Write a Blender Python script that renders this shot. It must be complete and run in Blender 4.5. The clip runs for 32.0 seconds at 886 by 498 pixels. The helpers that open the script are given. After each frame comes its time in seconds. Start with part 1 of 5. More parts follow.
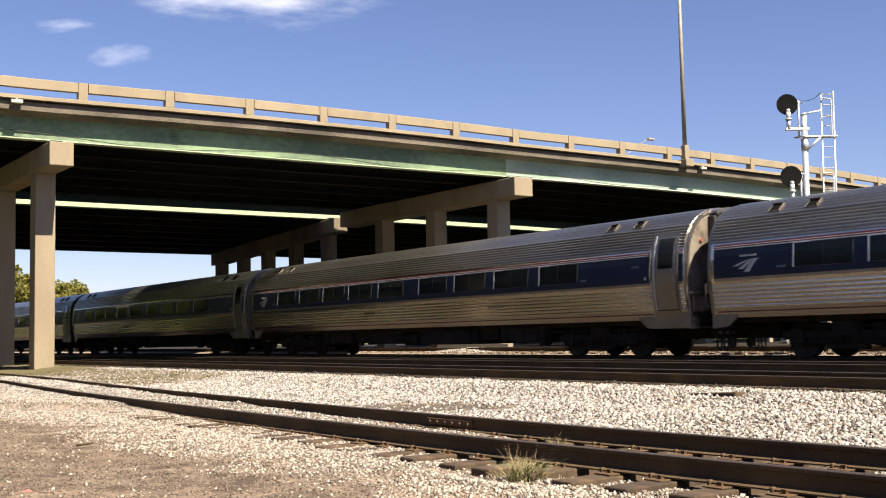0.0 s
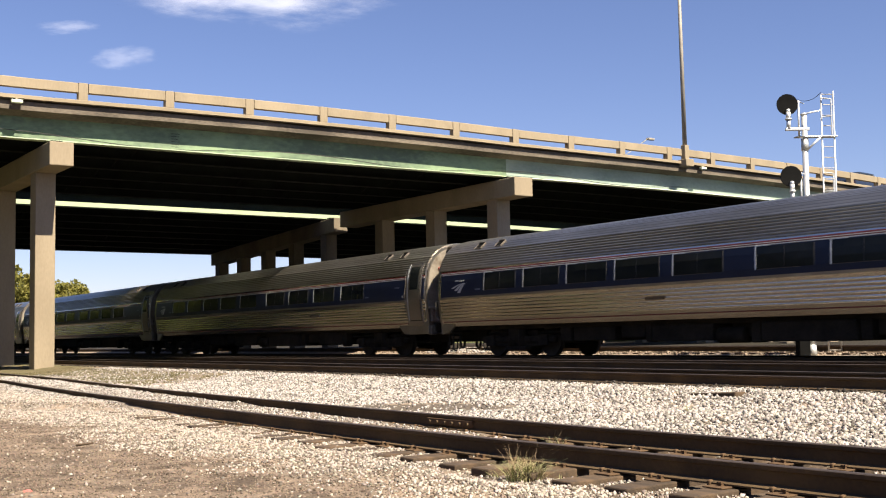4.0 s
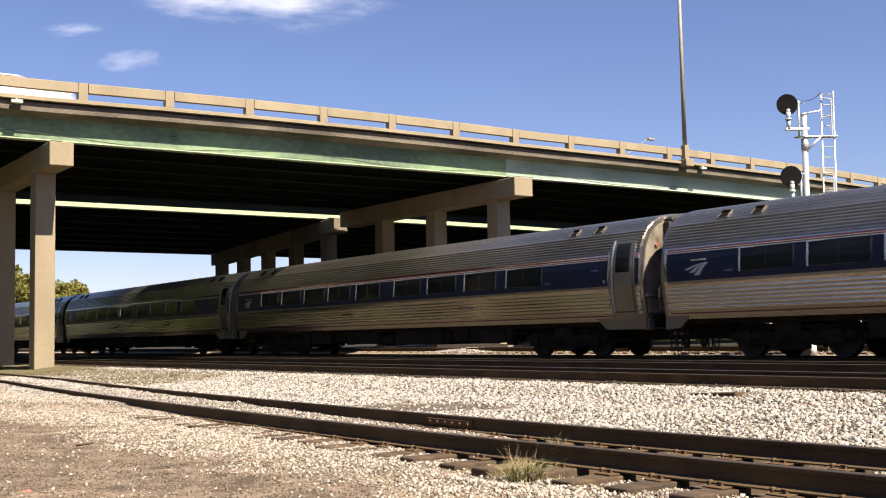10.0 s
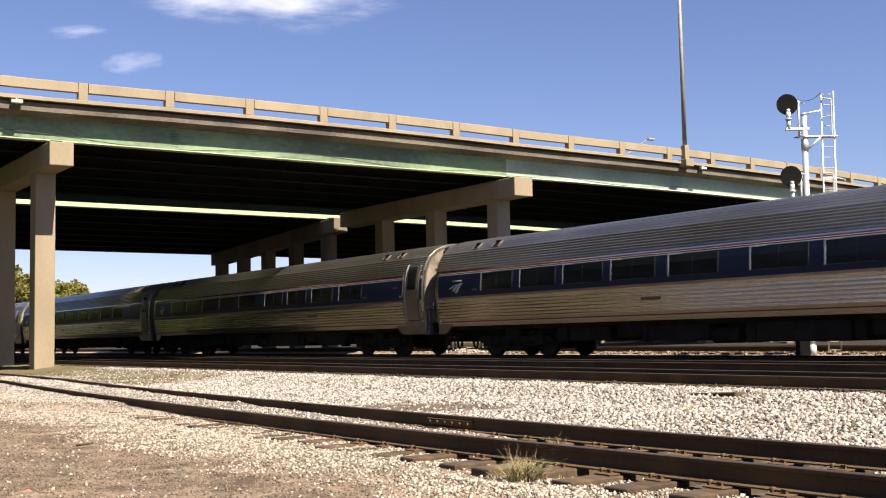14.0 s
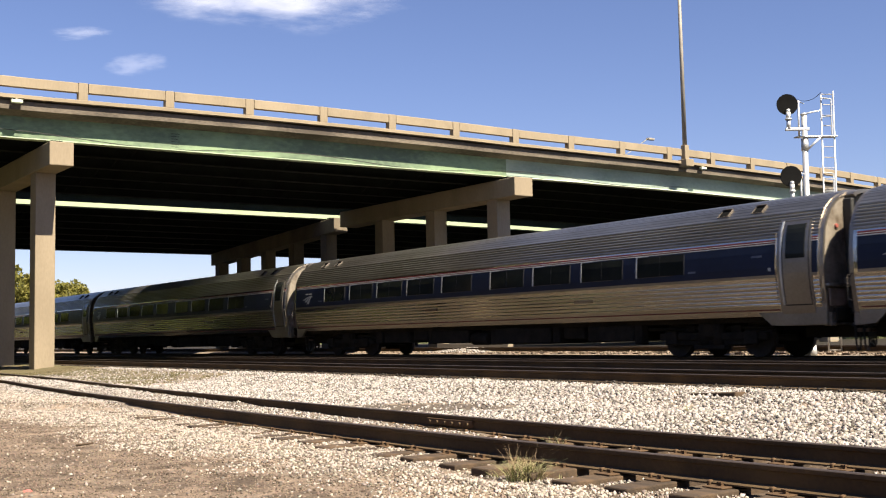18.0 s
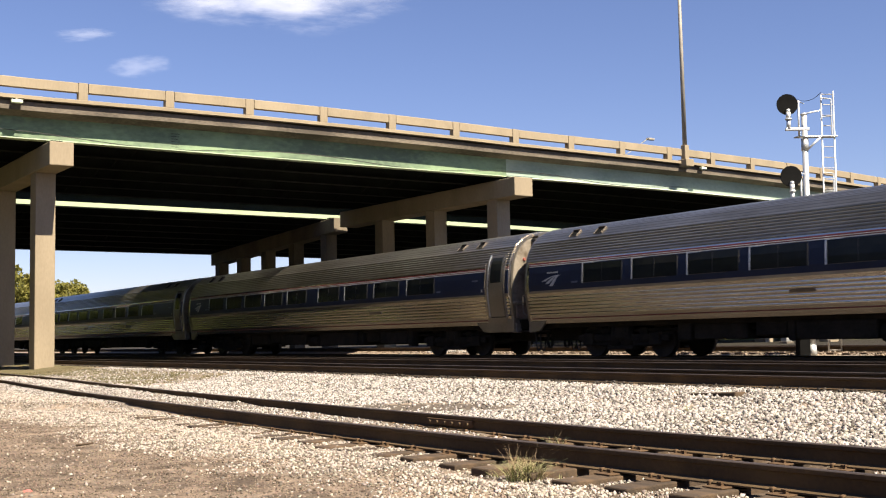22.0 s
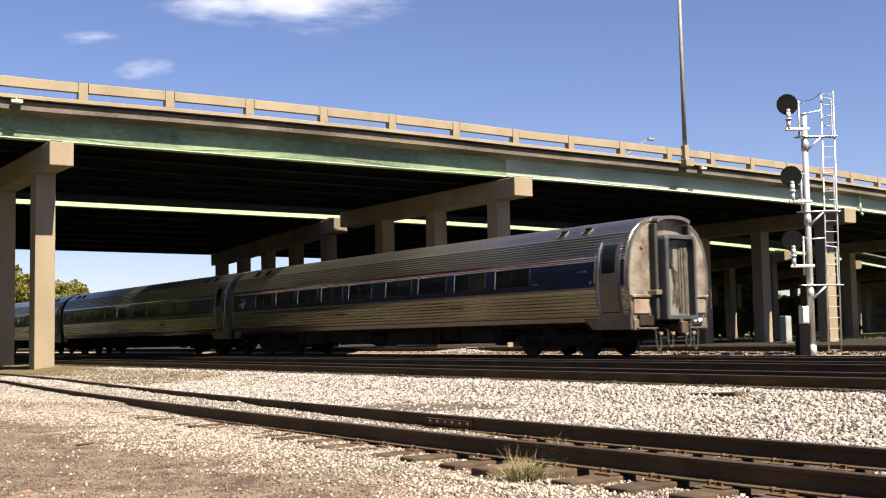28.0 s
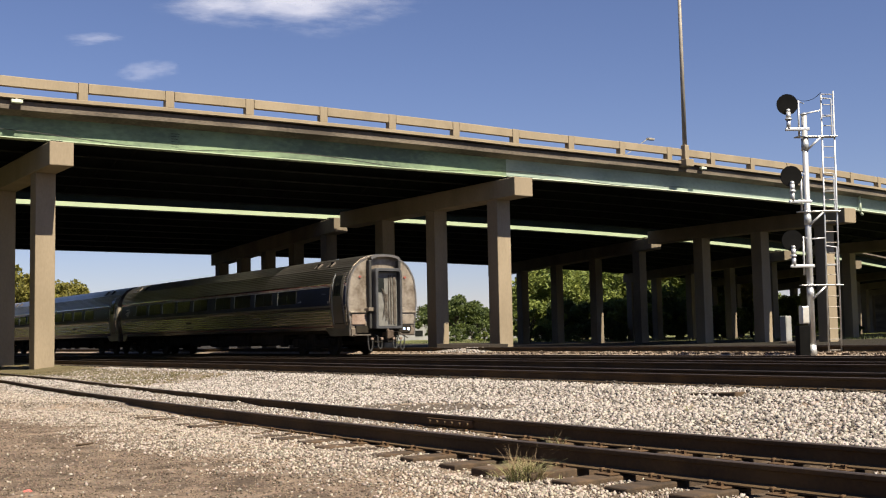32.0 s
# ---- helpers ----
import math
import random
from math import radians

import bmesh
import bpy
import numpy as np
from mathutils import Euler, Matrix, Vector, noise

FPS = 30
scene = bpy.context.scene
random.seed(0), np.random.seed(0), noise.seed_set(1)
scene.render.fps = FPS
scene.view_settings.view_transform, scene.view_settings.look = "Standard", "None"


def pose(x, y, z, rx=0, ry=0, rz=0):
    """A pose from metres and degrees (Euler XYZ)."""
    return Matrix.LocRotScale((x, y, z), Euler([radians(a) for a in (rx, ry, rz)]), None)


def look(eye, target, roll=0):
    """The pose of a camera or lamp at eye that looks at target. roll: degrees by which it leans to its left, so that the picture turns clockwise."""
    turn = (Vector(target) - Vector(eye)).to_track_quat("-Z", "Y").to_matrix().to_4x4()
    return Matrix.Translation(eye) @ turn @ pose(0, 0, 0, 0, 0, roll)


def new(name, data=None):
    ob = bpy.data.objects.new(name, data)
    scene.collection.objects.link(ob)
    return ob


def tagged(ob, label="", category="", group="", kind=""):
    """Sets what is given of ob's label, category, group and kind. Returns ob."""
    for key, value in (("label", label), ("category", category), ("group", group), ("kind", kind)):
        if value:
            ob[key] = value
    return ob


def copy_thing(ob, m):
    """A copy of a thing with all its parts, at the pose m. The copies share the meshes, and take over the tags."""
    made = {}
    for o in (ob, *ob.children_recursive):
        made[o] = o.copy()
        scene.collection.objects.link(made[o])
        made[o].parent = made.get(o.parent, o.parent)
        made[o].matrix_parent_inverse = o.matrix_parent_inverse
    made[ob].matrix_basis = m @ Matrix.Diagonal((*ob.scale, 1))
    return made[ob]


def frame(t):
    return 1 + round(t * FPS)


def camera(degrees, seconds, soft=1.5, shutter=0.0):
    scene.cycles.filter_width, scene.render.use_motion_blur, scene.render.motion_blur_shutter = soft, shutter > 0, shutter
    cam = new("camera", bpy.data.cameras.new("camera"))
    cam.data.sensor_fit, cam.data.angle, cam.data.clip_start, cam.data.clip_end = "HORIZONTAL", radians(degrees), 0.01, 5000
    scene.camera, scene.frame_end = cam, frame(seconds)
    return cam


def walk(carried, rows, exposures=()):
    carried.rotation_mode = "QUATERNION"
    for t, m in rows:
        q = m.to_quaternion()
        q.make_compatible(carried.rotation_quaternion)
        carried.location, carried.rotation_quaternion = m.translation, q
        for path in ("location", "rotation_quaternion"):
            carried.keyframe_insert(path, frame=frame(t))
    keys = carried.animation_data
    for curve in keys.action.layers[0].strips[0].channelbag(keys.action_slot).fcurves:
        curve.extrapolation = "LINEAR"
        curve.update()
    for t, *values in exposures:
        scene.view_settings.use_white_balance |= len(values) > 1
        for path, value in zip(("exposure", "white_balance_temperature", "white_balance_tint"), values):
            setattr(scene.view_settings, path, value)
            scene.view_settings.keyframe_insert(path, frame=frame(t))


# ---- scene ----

# Camera on a low tripod beside the tracks
EYE_Z = 1.2
PITCH = radians(4.482)
cam = camera(43.6, 32.0, soft=1.12, shutter=0.5)
eye_pose = look((0, 0, EYE_Z), (0, math.cos(PITCH), EYE_Z + math.sin(PITCH)), -1.164)
walk(cam, [(0, eye_pose), (32.0, eye_pose)], exposures=[(0, 1.59), (28.0, 1.59), (30.0, 1.49), (31.0, 1.35), (32.0, 1.13)])

# ---- plan ----
PHI = radians(35.2)
U = Vector((-math.sin(PHI), math.cos(PHI), 0))     # the way along the tracks, away from the camera
N = Vector((math.cos(PHI), math.sin(PHI), 0))      # across the tracks, away from the camera
T0 = Vector((5.67, 31.35, 0))                      # a point on the main track
RAIL_T, RAIL_B, RAIL_A, RAIL_C = 0.525, 0.545, 0.26, 0.69
Q_B, Q_C = -9.15, 5.3


def at(s, q, z=0.0):
    """A place s metres along the main track and q metres across it."""
    return T0 + U * s + N * q + Vector((0, 0, z))


def siding_q(s):
    d = s + 14
    if d < 0:
        return -15.75 - 0.035 * d
    return -15.75 + (0.0025 * d * d if d < 22 else 0.0025 * 484 + 0.045 * (d - 22))


# Bridge axis: straight, then a wide bend
A0, P0, BEND_AT, BEND_TO, BEND_R = radians(32.0), Vector((2.60, 48.7, 0)), 2.0, 75.0, 170.0


def deck_at(d, off=0.0, z=0.0):
    """A place d metres along the bridge's near edge, off metres behind it."""
    e0 = Vector((math.cos(A0), math.sin(A0), 0))
    if d <= BEND_AT:
        p, h = P0 + e0 * d, A0
    else:
        k = min(d, BEND_TO)
        h = A0 + (k - BEND_AT) / BEND_R
        p = P0 + e0 * BEND_AT + Vector((math.sin(h) - math.sin(A0), math.cos(A0) - math.cos(h), 0)) * BEND_R + Vector((math.cos(h), math.sin(h), 0)) * (d - k)
    return p + Vector((-math.sin(h), math.cos(h), 0)) * off + Vector((0, 0, z))


def deck_heading(d):
    return A0 if d <= BEND_AT else A0 + (min(d, BEND_TO) - BEND_AT) / BEND_R


def deck_drop(d):
    """How the deck falls along its way."""
    return -0.006 * max(-25.0, min(d, 60.0))


# ---- world and sun ----
SUN_EL, SUN_DIR = radians(49.5), Vector((0.645, -0.764, 0)).normalized()
world = bpy.data.worlds.new("sky")
scene.world = world
world.use_nodes = True
wn = world.node_tree
sky = wn.nodes.new("ShaderNodeTexSky")
sky.sky_type = "NISHITA"
sky.sun_disc = False
sky.sun_elevation = SUN_EL
sky.sun_rotation = math.atan2(SUN_DIR.x, SUN_DIR.y)
sky.air_density, sky.dust_density, sky.ozone_density = 1.0, 0.1, 3.0
wn.nodes["Background"].inputs["Strength"].default_value = 0.05
hue = wn.nodes.new("ShaderNodeVectorMath")
hue.operation = "MULTIPLY"
hue.inputs[1].default_value = (0.78, 0.713, 0.87)
wn.links.new(sky.outputs[0], hue.inputs[0])
wn.links.new(hue.outputs[0], wn.nodes["Background"].inputs["Color"])
sun_data = bpy.data.lights.new("sun", "SUN")
sun_data.energy, sun_data.angle, sun_data.color = 4.9, radians(0.55), (1.0, 0.89, 0.71)
sun = new("sun", sun_data)
sun_from = SUN_DIR * math.cos(SUN_EL) + Vector((0, 0, math.sin(SUN_EL)))
sun.matrix_world = look(sun_from * 300, (0, 0, 0))


# ---- materials ----
def surf(name, base, other=None, rough=0.7, metal=0.0, scale=3.0, fine=40.0, mix=0.5, bump=0.3, depth=0.01, rand=0.0, stretch=(1, 1, 1), spec=0.5):
    """A surface with stains at one scale, grain at another, and fine relief."""
    m = bpy.data.materials.new(name)
    m.use_nodes = True
    t = m.node_tree
    b = t.nodes["Principled BSDF"]
    other = other or tuple(c * 0.6 for c in base)
    co = t.nodes.new("ShaderNodeTexCoord")
    mp = t.nodes.new("ShaderNodeMapping")
    mp.inputs["Scale"].default_value = stretch
    t.links.new(co.outputs["Object"], mp.inputs["Vector"])
    n1, n2 = t.nodes.new("ShaderNodeTexNoise"), t.nodes.new("ShaderNodeTexNoise")
    for n, sc, det in ((n1, scale, 5), (n2, fine, 3)):
        n.inputs["Scale"].default_value, n.inputs["Detail"].default_value = sc, det
        t.links.new(mp.outputs[0], n.inputs["Vector"])
    add = t.nodes.new("ShaderNodeMath")
    add.operation = "MULTIPLY_ADD"
    add.inputs[1].default_value, add.inputs[2].default_value = 0.45, 0.0
    t.links.new(n2.outputs["Fac"], add.inputs[0])
    sm = t.nodes.new("ShaderNodeMath")
    sm.operation = "ADD"
    t.links.new(n1.outputs["Fac"], sm.inputs[0])
    t.links.new(add.outputs[0], sm.inputs[1])
    ramp = t.nodes.new("ShaderNodeMapRange")
    ramp.inputs["From Min"].default_value, ramp.inputs["From Max"].default_value = 0.55, 0.95
    ramp.inputs["To Max"].default_value = mix * 2
    t.links.new(sm.outputs[0], ramp.inputs["Value"])
    mx = t.nodes.new("ShaderNodeMix")
    mx.data_type = "RGBA"
    mx.inputs["A"].default_value, mx.inputs["B"].default_value = (*base, 1), (*other, 1)
    t.links.new(ramp.outputs[0], mx.inputs["Factor"])
    out = mx.outputs["Result"]
    if rand:
        oi = t.nodes.new("ShaderNodeObjectInfo")
        mr = t.nodes.new("ShaderNodeMapRange")
        mr.inputs["To Min"].default_value, mr.inputs["To Max"].default_value = 1 - rand, 1 + rand
        t.links.new(oi.outputs["Random"], mr.inputs["Value"])
        vm = t.nodes.new("ShaderNodeVectorMath")
        vm.operation = "SCALE"
        t.links.new(out, vm.inputs[0])
        t.links.new(mr.outputs[0], vm.inputs["Scale"])
        out = vm.outputs[0]
    t.links.new(out, b.inputs["Base Color"])
    b.inputs["Roughness"].default_value, b.inputs["Metallic"].default_value = rough, metal
    b.inputs["Specular IOR Level"].default_value = spec
    if bump:
        bp = t.nodes.new("ShaderNodeBump")
        bp.inputs["Strength"].default_value, bp.inputs["Distance"].default_value = bump, depth
        t.links.new(n2.outputs["Fac"], bp.inputs["Height"])
        t.links.new(bp.outputs[0], b.inputs["Normal"])
    return m


def glow(name, color, strength):
    m = bpy.data.materials.new(name)
    m.use_nodes = True
    b = m.node_tree.nodes["Principled BSDF"]
    b.inputs["Base Color"].default_value = (*color, 1)
    b.inputs["Emission Color"].default_value = (*color, 1)
    b.inputs["Emission Strength"].default_value = strength
    return m


DOOR_STEEL = surf("plain_stainless_steel", (0.33, 0.30, 0.26), (0.22, 0.19, 0.16), 0.40, 0.9, scale=1.2, fine=16, mix=0.4, bump=0.04)
DOOR_GREY = surf("grey_door_paint", (0.187, 0.184, 0.169), (0.0936, 0.09, 0.0792), 0.5, scale=2, fine=14, bump=0.05)
DIAPHRAGM = surf("grey_rubber_frame", (0.05, 0.053, 0.058), (0.03, 0.03, 0.033), 0.6, scale=3, fine=22)
WHEEL = surf("wheel_steel", (0.045, 0.035, 0.026), (0.02, 0.016, 0.013), 0.7, 0.3, scale=3, fine=20)
COUPLER = surf("rusty_coupler", (0.095, 0.066, 0.046), (0.045, 0.03, 0.021), 0.8, 0.2, scale=4, fine=25)
LENS_OFF = surf("dull_grey_lettering", (0.115, 0.13, 0.173), (0.072, 0.0864, 0.13), 0.5, scale=3, fine=20, bump=0.0)
MARKER_RED = surf("red_marker_lens", (0.302, 0.0936, 0.072), (0.216, 0.072, 0.0576), 0.2, scale=8, fine=40, bump=0.0)
TAIL_GLOW = glow("bluish_white_lamp", (0.75, 0.85, 1.0), 1.2)
TAIL_DIM = glow("dim_blue_lamp", (0.35, 0.5, 0.8), 0.35)
CONCRETE = surf("concrete", (0.263, 0.212, 0.144), (0.173, 0.137, 0.09), 0.85, scale=0.8, fine=18, mix=0.35, bump=0.25, stretch=(1, 1, 0.35))
# darker copy of the concrete: the far piers' shade is in its colour
CONCRETE_SHADED = surf("shaded_buff_concrete", (0.185, 0.150, 0.106), (0.10, 0.081, 0.058), 0.88, scale=0.7, fine=16, mix=0.45, bump=0.3, stretch=(1, 1, 0.35))
CONCRETE_GREY = surf("grey_concrete", (0.18, 0.148, 0.112), (0.062, 0.05, 0.038), 0.88, scale=0.8, fine=14, mix=0.6, bump=0.25, stretch=(0.5, 0.5, 1.5))
GREEN_PAINT = surf("green_paint", (0.19, 0.265, 0.152), (0.075, 0.108, 0.07), 0.6, scale=0.55, fine=7, mix=0.6, bump=0.12, stretch=(0.5, 0.5, 1.0))
GREEN_GREY = surf("greyed_green_paint", (0.288, 0.346, 0.295), (0.187, 0.238, 0.202), 0.6, scale=0.7, fine=9, mix=0.5, bump=0.12, stretch=(0.5, 0.5, 1.0))
# dark copy of the girder green: the far web's shade is in its colour
GREEN_SHADED = surf("shaded_green_paint", (0.0396, 0.054, 0.0396), (0.018, 0.0245, 0.0187), 0.75, scale=0.7, fine=9, mix=0.5, bump=0.12, stretch=(0.5, 0.5, 1.0), spec=0.2)
GRASSY = surf("rough_grass", (0.072, 0.0936, 0.0288), (0.137, 0.13, 0.0576), 0.9, scale=0.4, fine=6, bump=0.5, depth=0.05)
POLE_GREY = surf("weathered_pole", (0.331, 0.302, 0.259), (0.216, 0.187, 0.151), 0.6, 0.15, scale=2, fine=20, bump=0.1)
# pale girder greens: the flanges' sunlit edge is put into the colour
PALE_PAINT = surf("pale_and_sunlit_green_paint", (0.55, 0.61, 0.48), (0.43, 0.50, 0.38), 0.55, scale=0.6, fine=10, mix=0.3, bump=0.1)
SUNLIT_GREEN = surf("sunlit_green_paint", (0.36, 0.435, 0.29), (0.27, 0.345, 0.225), 0.55, scale=0.6, fine=10, mix=0.3, bump=0.1)
SOFFIT_SHADE = surf("shaded_concrete", (0.022, 0.019, 0.016), (0.012, 0.011, 0.009), 0.9, scale=0.8, fine=15)
# dark steel; on inner girders and braces its depth stands for under-deck shade
DARK_STEEL = surf("dark_and_shaded_steel", (0.013, 0.015, 0.012), (0.007, 0.007, 0.007), 0.85, scale=1.2, fine=15, spec=0.15)
GRIMY_METAL = surf("grimy_bare_metal", (0.144, 0.122, 0.101), (0.0504, 0.0396, 0.0302), 0.6, 0.4, scale=5, fine=30, bump=0.1)
RUSTY_PINK = surf("rust_stained_steel", (0.295, 0.223, 0.18), (0.158, 0.101, 0.072), 0.6, 0.2, scale=2.5, fine=14, mix=0.5, bump=0.1)
STAINLESS = surf("stainless_steel", (0.70, 0.645, 0.56), (0.47, 0.42, 0.345), 0.17, 0.96, scale=0.7, fine=14, mix=0.45, bump=0.05, stretch=(0.25, 1, 1.6))
ROOF_STEEL = surf("dull_ribbed_roof_steel", (0.34, 0.322, 0.292), (0.21, 0.195, 0.165), 0.32, 0.9, scale=0.9, fine=12, mix=0.5, bump=0.06, stretch=(0.3, 1, 1.4))
END_STEEL = surf("weathered_end_steel", (0.31, 0.27, 0.22), (0.115, 0.0864, 0.0612), 0.5, 0.4, scale=1.7, fine=9, mix=0.5, bump=0.1)
BLUE_PAINT = surf("blue_stripe_paint", (0.0122, 0.0194, 0.0446), (0.00792, 0.013, 0.0317), 0.42, scale=1.0, fine=20, bump=0.0, spec=0.25)
RED_PAINT = surf("red_stripe_paint", (0.158, 0.0216, 0.0202), (0.0936, 0.018, 0.0144), 0.45, scale=2, fine=20, bump=0.0)
WHITE_PAINT = surf("white_stripe_paint", (0.54, 0.533, 0.504), (0.396, 0.382, 0.346), 0.5, scale=2, fine=20, bump=0.0)
WINDOW_GLASS = surf("dark_tinted_glass", (0.012, 0.014, 0.013), (0.02, 0.022, 0.02), 0.13, scale=1, fine=5, bump=0.0, spec=0.14)
BLACK = surf("black_underframe", (0.017, 0.015, 0.012), (0.034, 0.028, 0.021), 0.95, scale=2, fine=18, spec=0.1)
BLACK_PAINT = surf("matt_black_paint", (0.005, 0.005, 0.005), (0.008, 0.008, 0.008), 0.9, scale=3, fine=20, bump=0.0, spec=0.06)
RUSTY_BROWN = surf("brown_stain", (0.22, 0.16, 0.10), (0.14, 0.10, 0.06), 0.55, 0.5, scale=6, fine=30, bump=0.0)
RUBBER = surf("black_rubber", (0.02, 0.02, 0.02), (0.035, 0.033, 0.03), 0.75, scale=3, fine=30)
RAIL_STEEL = surf("rusty_rail", (0.085, 0.051, 0.020), (0.038, 0.0225, 0.009), 0.9, 0.0, scale=1.5, fine=30, bump=0.2)
RAIL_TOP = surf("worn_rail_head", (0.054, 0.0396, 0.0324), (0.0324, 0.0238, 0.0187), 0.6, 0.2, scale=2, fine=20, bump=0.02)
TIE_WOOD = surf("weathered_tie_wood", (0.078, 0.048, 0.026), (0.030, 0.020, 0.012), 0.9, scale=2.5, fine=25, bump=0.5, stretch=(0.4, 3, 3), rand=0.25)
GALVANISED = surf("galvanised_steel", (0.62, 0.63, 0.63), (0.48, 0.49, 0.5), 0.42, 0.6, scale=3, fine=25, bump=0.05)
ASPHALT = surf("asphalt", (0.05, 0.05, 0.05), (0.08, 0.08, 0.075), 0.9, scale=0.7, fine=40)


# ---- mesh helpers ----
def part(name, bm, material, parent=None, label=""):
    me = bpy.data.meshes.new(name)
    bm.to_mesh(me)
    bm.free()
    for m in (material if isinstance(material, (list, tuple)) else [material]):
        me.materials.append(m)
    ob = new(name, me)
    ob.parent = parent
    if label:
        ob["label"] = label
    return ob


def box(bm, x0, x1, y0, y1, z0, z1, m=None, bevel=0.0, mat=0):
    vs = [bm.verts.new((x, y, z)) for x in (x0, x1) for y in (y0, y1) for z in (z0, z1)]
    fs = [bm.faces.new([vs[i] for i in f]) for f in ((0, 1, 3, 2), (4, 6, 7, 5), (0, 4, 5, 1), (2, 3, 7, 6), (0, 2, 6, 4), (1, 5, 7, 3))]
    for f in fs:
        f.material_index = mat
    if bevel:
        r = bmesh.ops.bevel(bm, geom=list({e for f in fs for e in f.edges}), offset=bevel, segments=2, affect="EDGES", profile=0.5)
        vs = list({v for f in r["faces"] for v in f.verts} | {v for v in vs if v.is_valid})
    if m is not None:
        bmesh.ops.transform(bm, matrix=m, verts=[v for v in vs if v.is_valid])
    return bm


def boxed(*dims, bevel=0.0, m=None):
    return box(bmesh.new(), *dims, m=m, bevel=bevel)


def rod(bm, a, b, r0, r1=None, n=10):
    a, b = Vector(a), Vector(b)
    r1 = r0 if r1 is None else r1
    turn = (b - a).to_track_quat("Z", "Y").to_matrix()
    rings = []
    for p, r in ((a, r0), (b, r1)):
        rings.append([bm.verts.new(p + turn @ Vector((math.cos(2 * math.pi * i / n) * r, math.sin(2 * math.pi * i / n) * r, 0))) for i in range(n)])
    for i in range(n):
        j = (i + 1) % n
        f = bm.faces.new((rings[0][i], rings[0][j], rings[1][j], rings[1][i]))
        f.smooth = n > 6
    bm.faces.new(rings[0][::-1])
    bm.faces.new(rings[1])
    return bm


def sweep(bm, rows, closed=True, caps=True, mats=None, smooth=False):
    """Skin over rows of points of equal number."""
    vs = [[bm.verts.new(p) for p in r] for r in rows]
    n = len(vs[0])
    for i in range(len(vs) - 1):
        for j in range(n if closed else n - 1):
            k = (j + 1) % n
            f = bm.faces.new((vs[i][j], vs[i][k], vs[i + 1][k], vs[i + 1][j]))
            f.smooth = smooth
            if mats:
                f.material_index = mats[j]
    if caps and closed:
        bm.faces.new(vs[0][::-1])
        bm.faces.new(vs[-1])
    bmesh.ops.recalc_face_normals(bm, faces=bm.faces)
    return bm


def empty(name, m=None):
    ob = new(name)
    ob.empty_display_size = 0.3
    if m is not None:
        ob.matrix_basis = m
    return ob


# ---- ground ----
def ground_z(s, q):
    """Height of the ground: low by the siding, banked up to the main tracks."""
    stops = [(-400, 0.0), (-60, 0.02), (-22, 0.05), (-17.6, 0.075), (-14.0, 0.08), (-12.4, 0.22), (-11.0, 0.37), (-10.2, 0.375), (-8.0, 0.375), (-6.8, 0.31), (-3.0, 0.30),
             (-1.6, 0.355), (1.6, 0.355), (2.6, 0.33), (3.5, 0.37), (4.3, 0.50), (6.3, 0.50), (7.6, 0.42), (12, 0.42), (60, 0.4), (2500, 0.0)]
    lift = 0.10 * max(0.0, min(1.0, (s + 13) / 9)) * max(0.0, min(1.0, (q + 16.55 + 0.6 * max(0.0, min(4.0, s + 4))) / 0.4)) * max(0.0, min(1.0, (-12.6 - q) / 1.0))
    heap = 0.15 * math.exp(-((s - 15.0) / 1.3) ** 2 - ((q - 5.0) / 0.9) ** 2)
    for (a, za), (b, zb) in zip(stops, stops[1:]):
        if q <= b:
            k = max(0.0, (q - a) / (b - a))
            k = k * k * (3 - 2 * k)
            dip = -0.05 * max(0.0, min(1.0, (-12.5 - s) / 2)) * max(0.0, min(1.0, (q + 17.6) / 0.4)) * max(0.0, min(1.0, (-14.2 - q) / 0.4))
            ends = -0.016 * max(0.0, min(1.0, (s + 14) / 2)) * max(0.0, min(1.0, (-3 - s) / 2)) * max(0.0, min(1.0, (q + 17.5) / 0.3)) * max(0.0, min(1.0, (-16.45 - q) / 0.3))
            return za + (zb - za) * k + lift + heap + dip + ends
    return 0.0


def spread(stops):
    out = []
    for a, b, step in stops:
        n = max(1, round((b - a) / step))
        out += [a + (b - a) * i / n for i in range(n)]
    return out + [stops[-1][1]]


def build_ground():
    ss = spread([(-2500, -300, 300), (-300, -60, 30), (-60, -30, 2.0), (-30, 14, 0.25), (14, 40, 1.0), (40, 120, 8), (120, 400, 40), (400, 3000, 300)])
    qs = spread([(-2500, -300, 300), (-300, -60, 30), (-60, -30, 2.0), (-30, 9, 0.25), (9, 40, 2), (40, 120, 8), (120, 400, 40), (400, 3000, 300)])
    verts, faces = [], []
    for s in ss:
        for q in qs:
            p = at(s, q)
            z = ground_z(s, q)
            if -60 < s < 40 and -60 < q < 12:
                z += 0.022 * noise.noise(p * 0.9) + 0.012 * noise.noise(p * 3.1)
            verts.append((p.x, p.y, z))
    w = len(qs)
    for i in range(len(ss) - 1):
        for j in range(w - 1):
            faces.append((i * w + j, i * w + j + 1, (i + 1) * w + j + 1, (i + 1) * w + j))
    me = bpy.data.meshes.new("ground")
    me.from_pydata(verts, [], faces)
    me.polygons.foreach_set("use_smooth", [True] * len(faces))
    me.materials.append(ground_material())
    me.update()
    ob = new("ground", me)
    tagged(ob, "pale gravel and dirt ground with grass far off", "ground", kind="structure")
    return ob


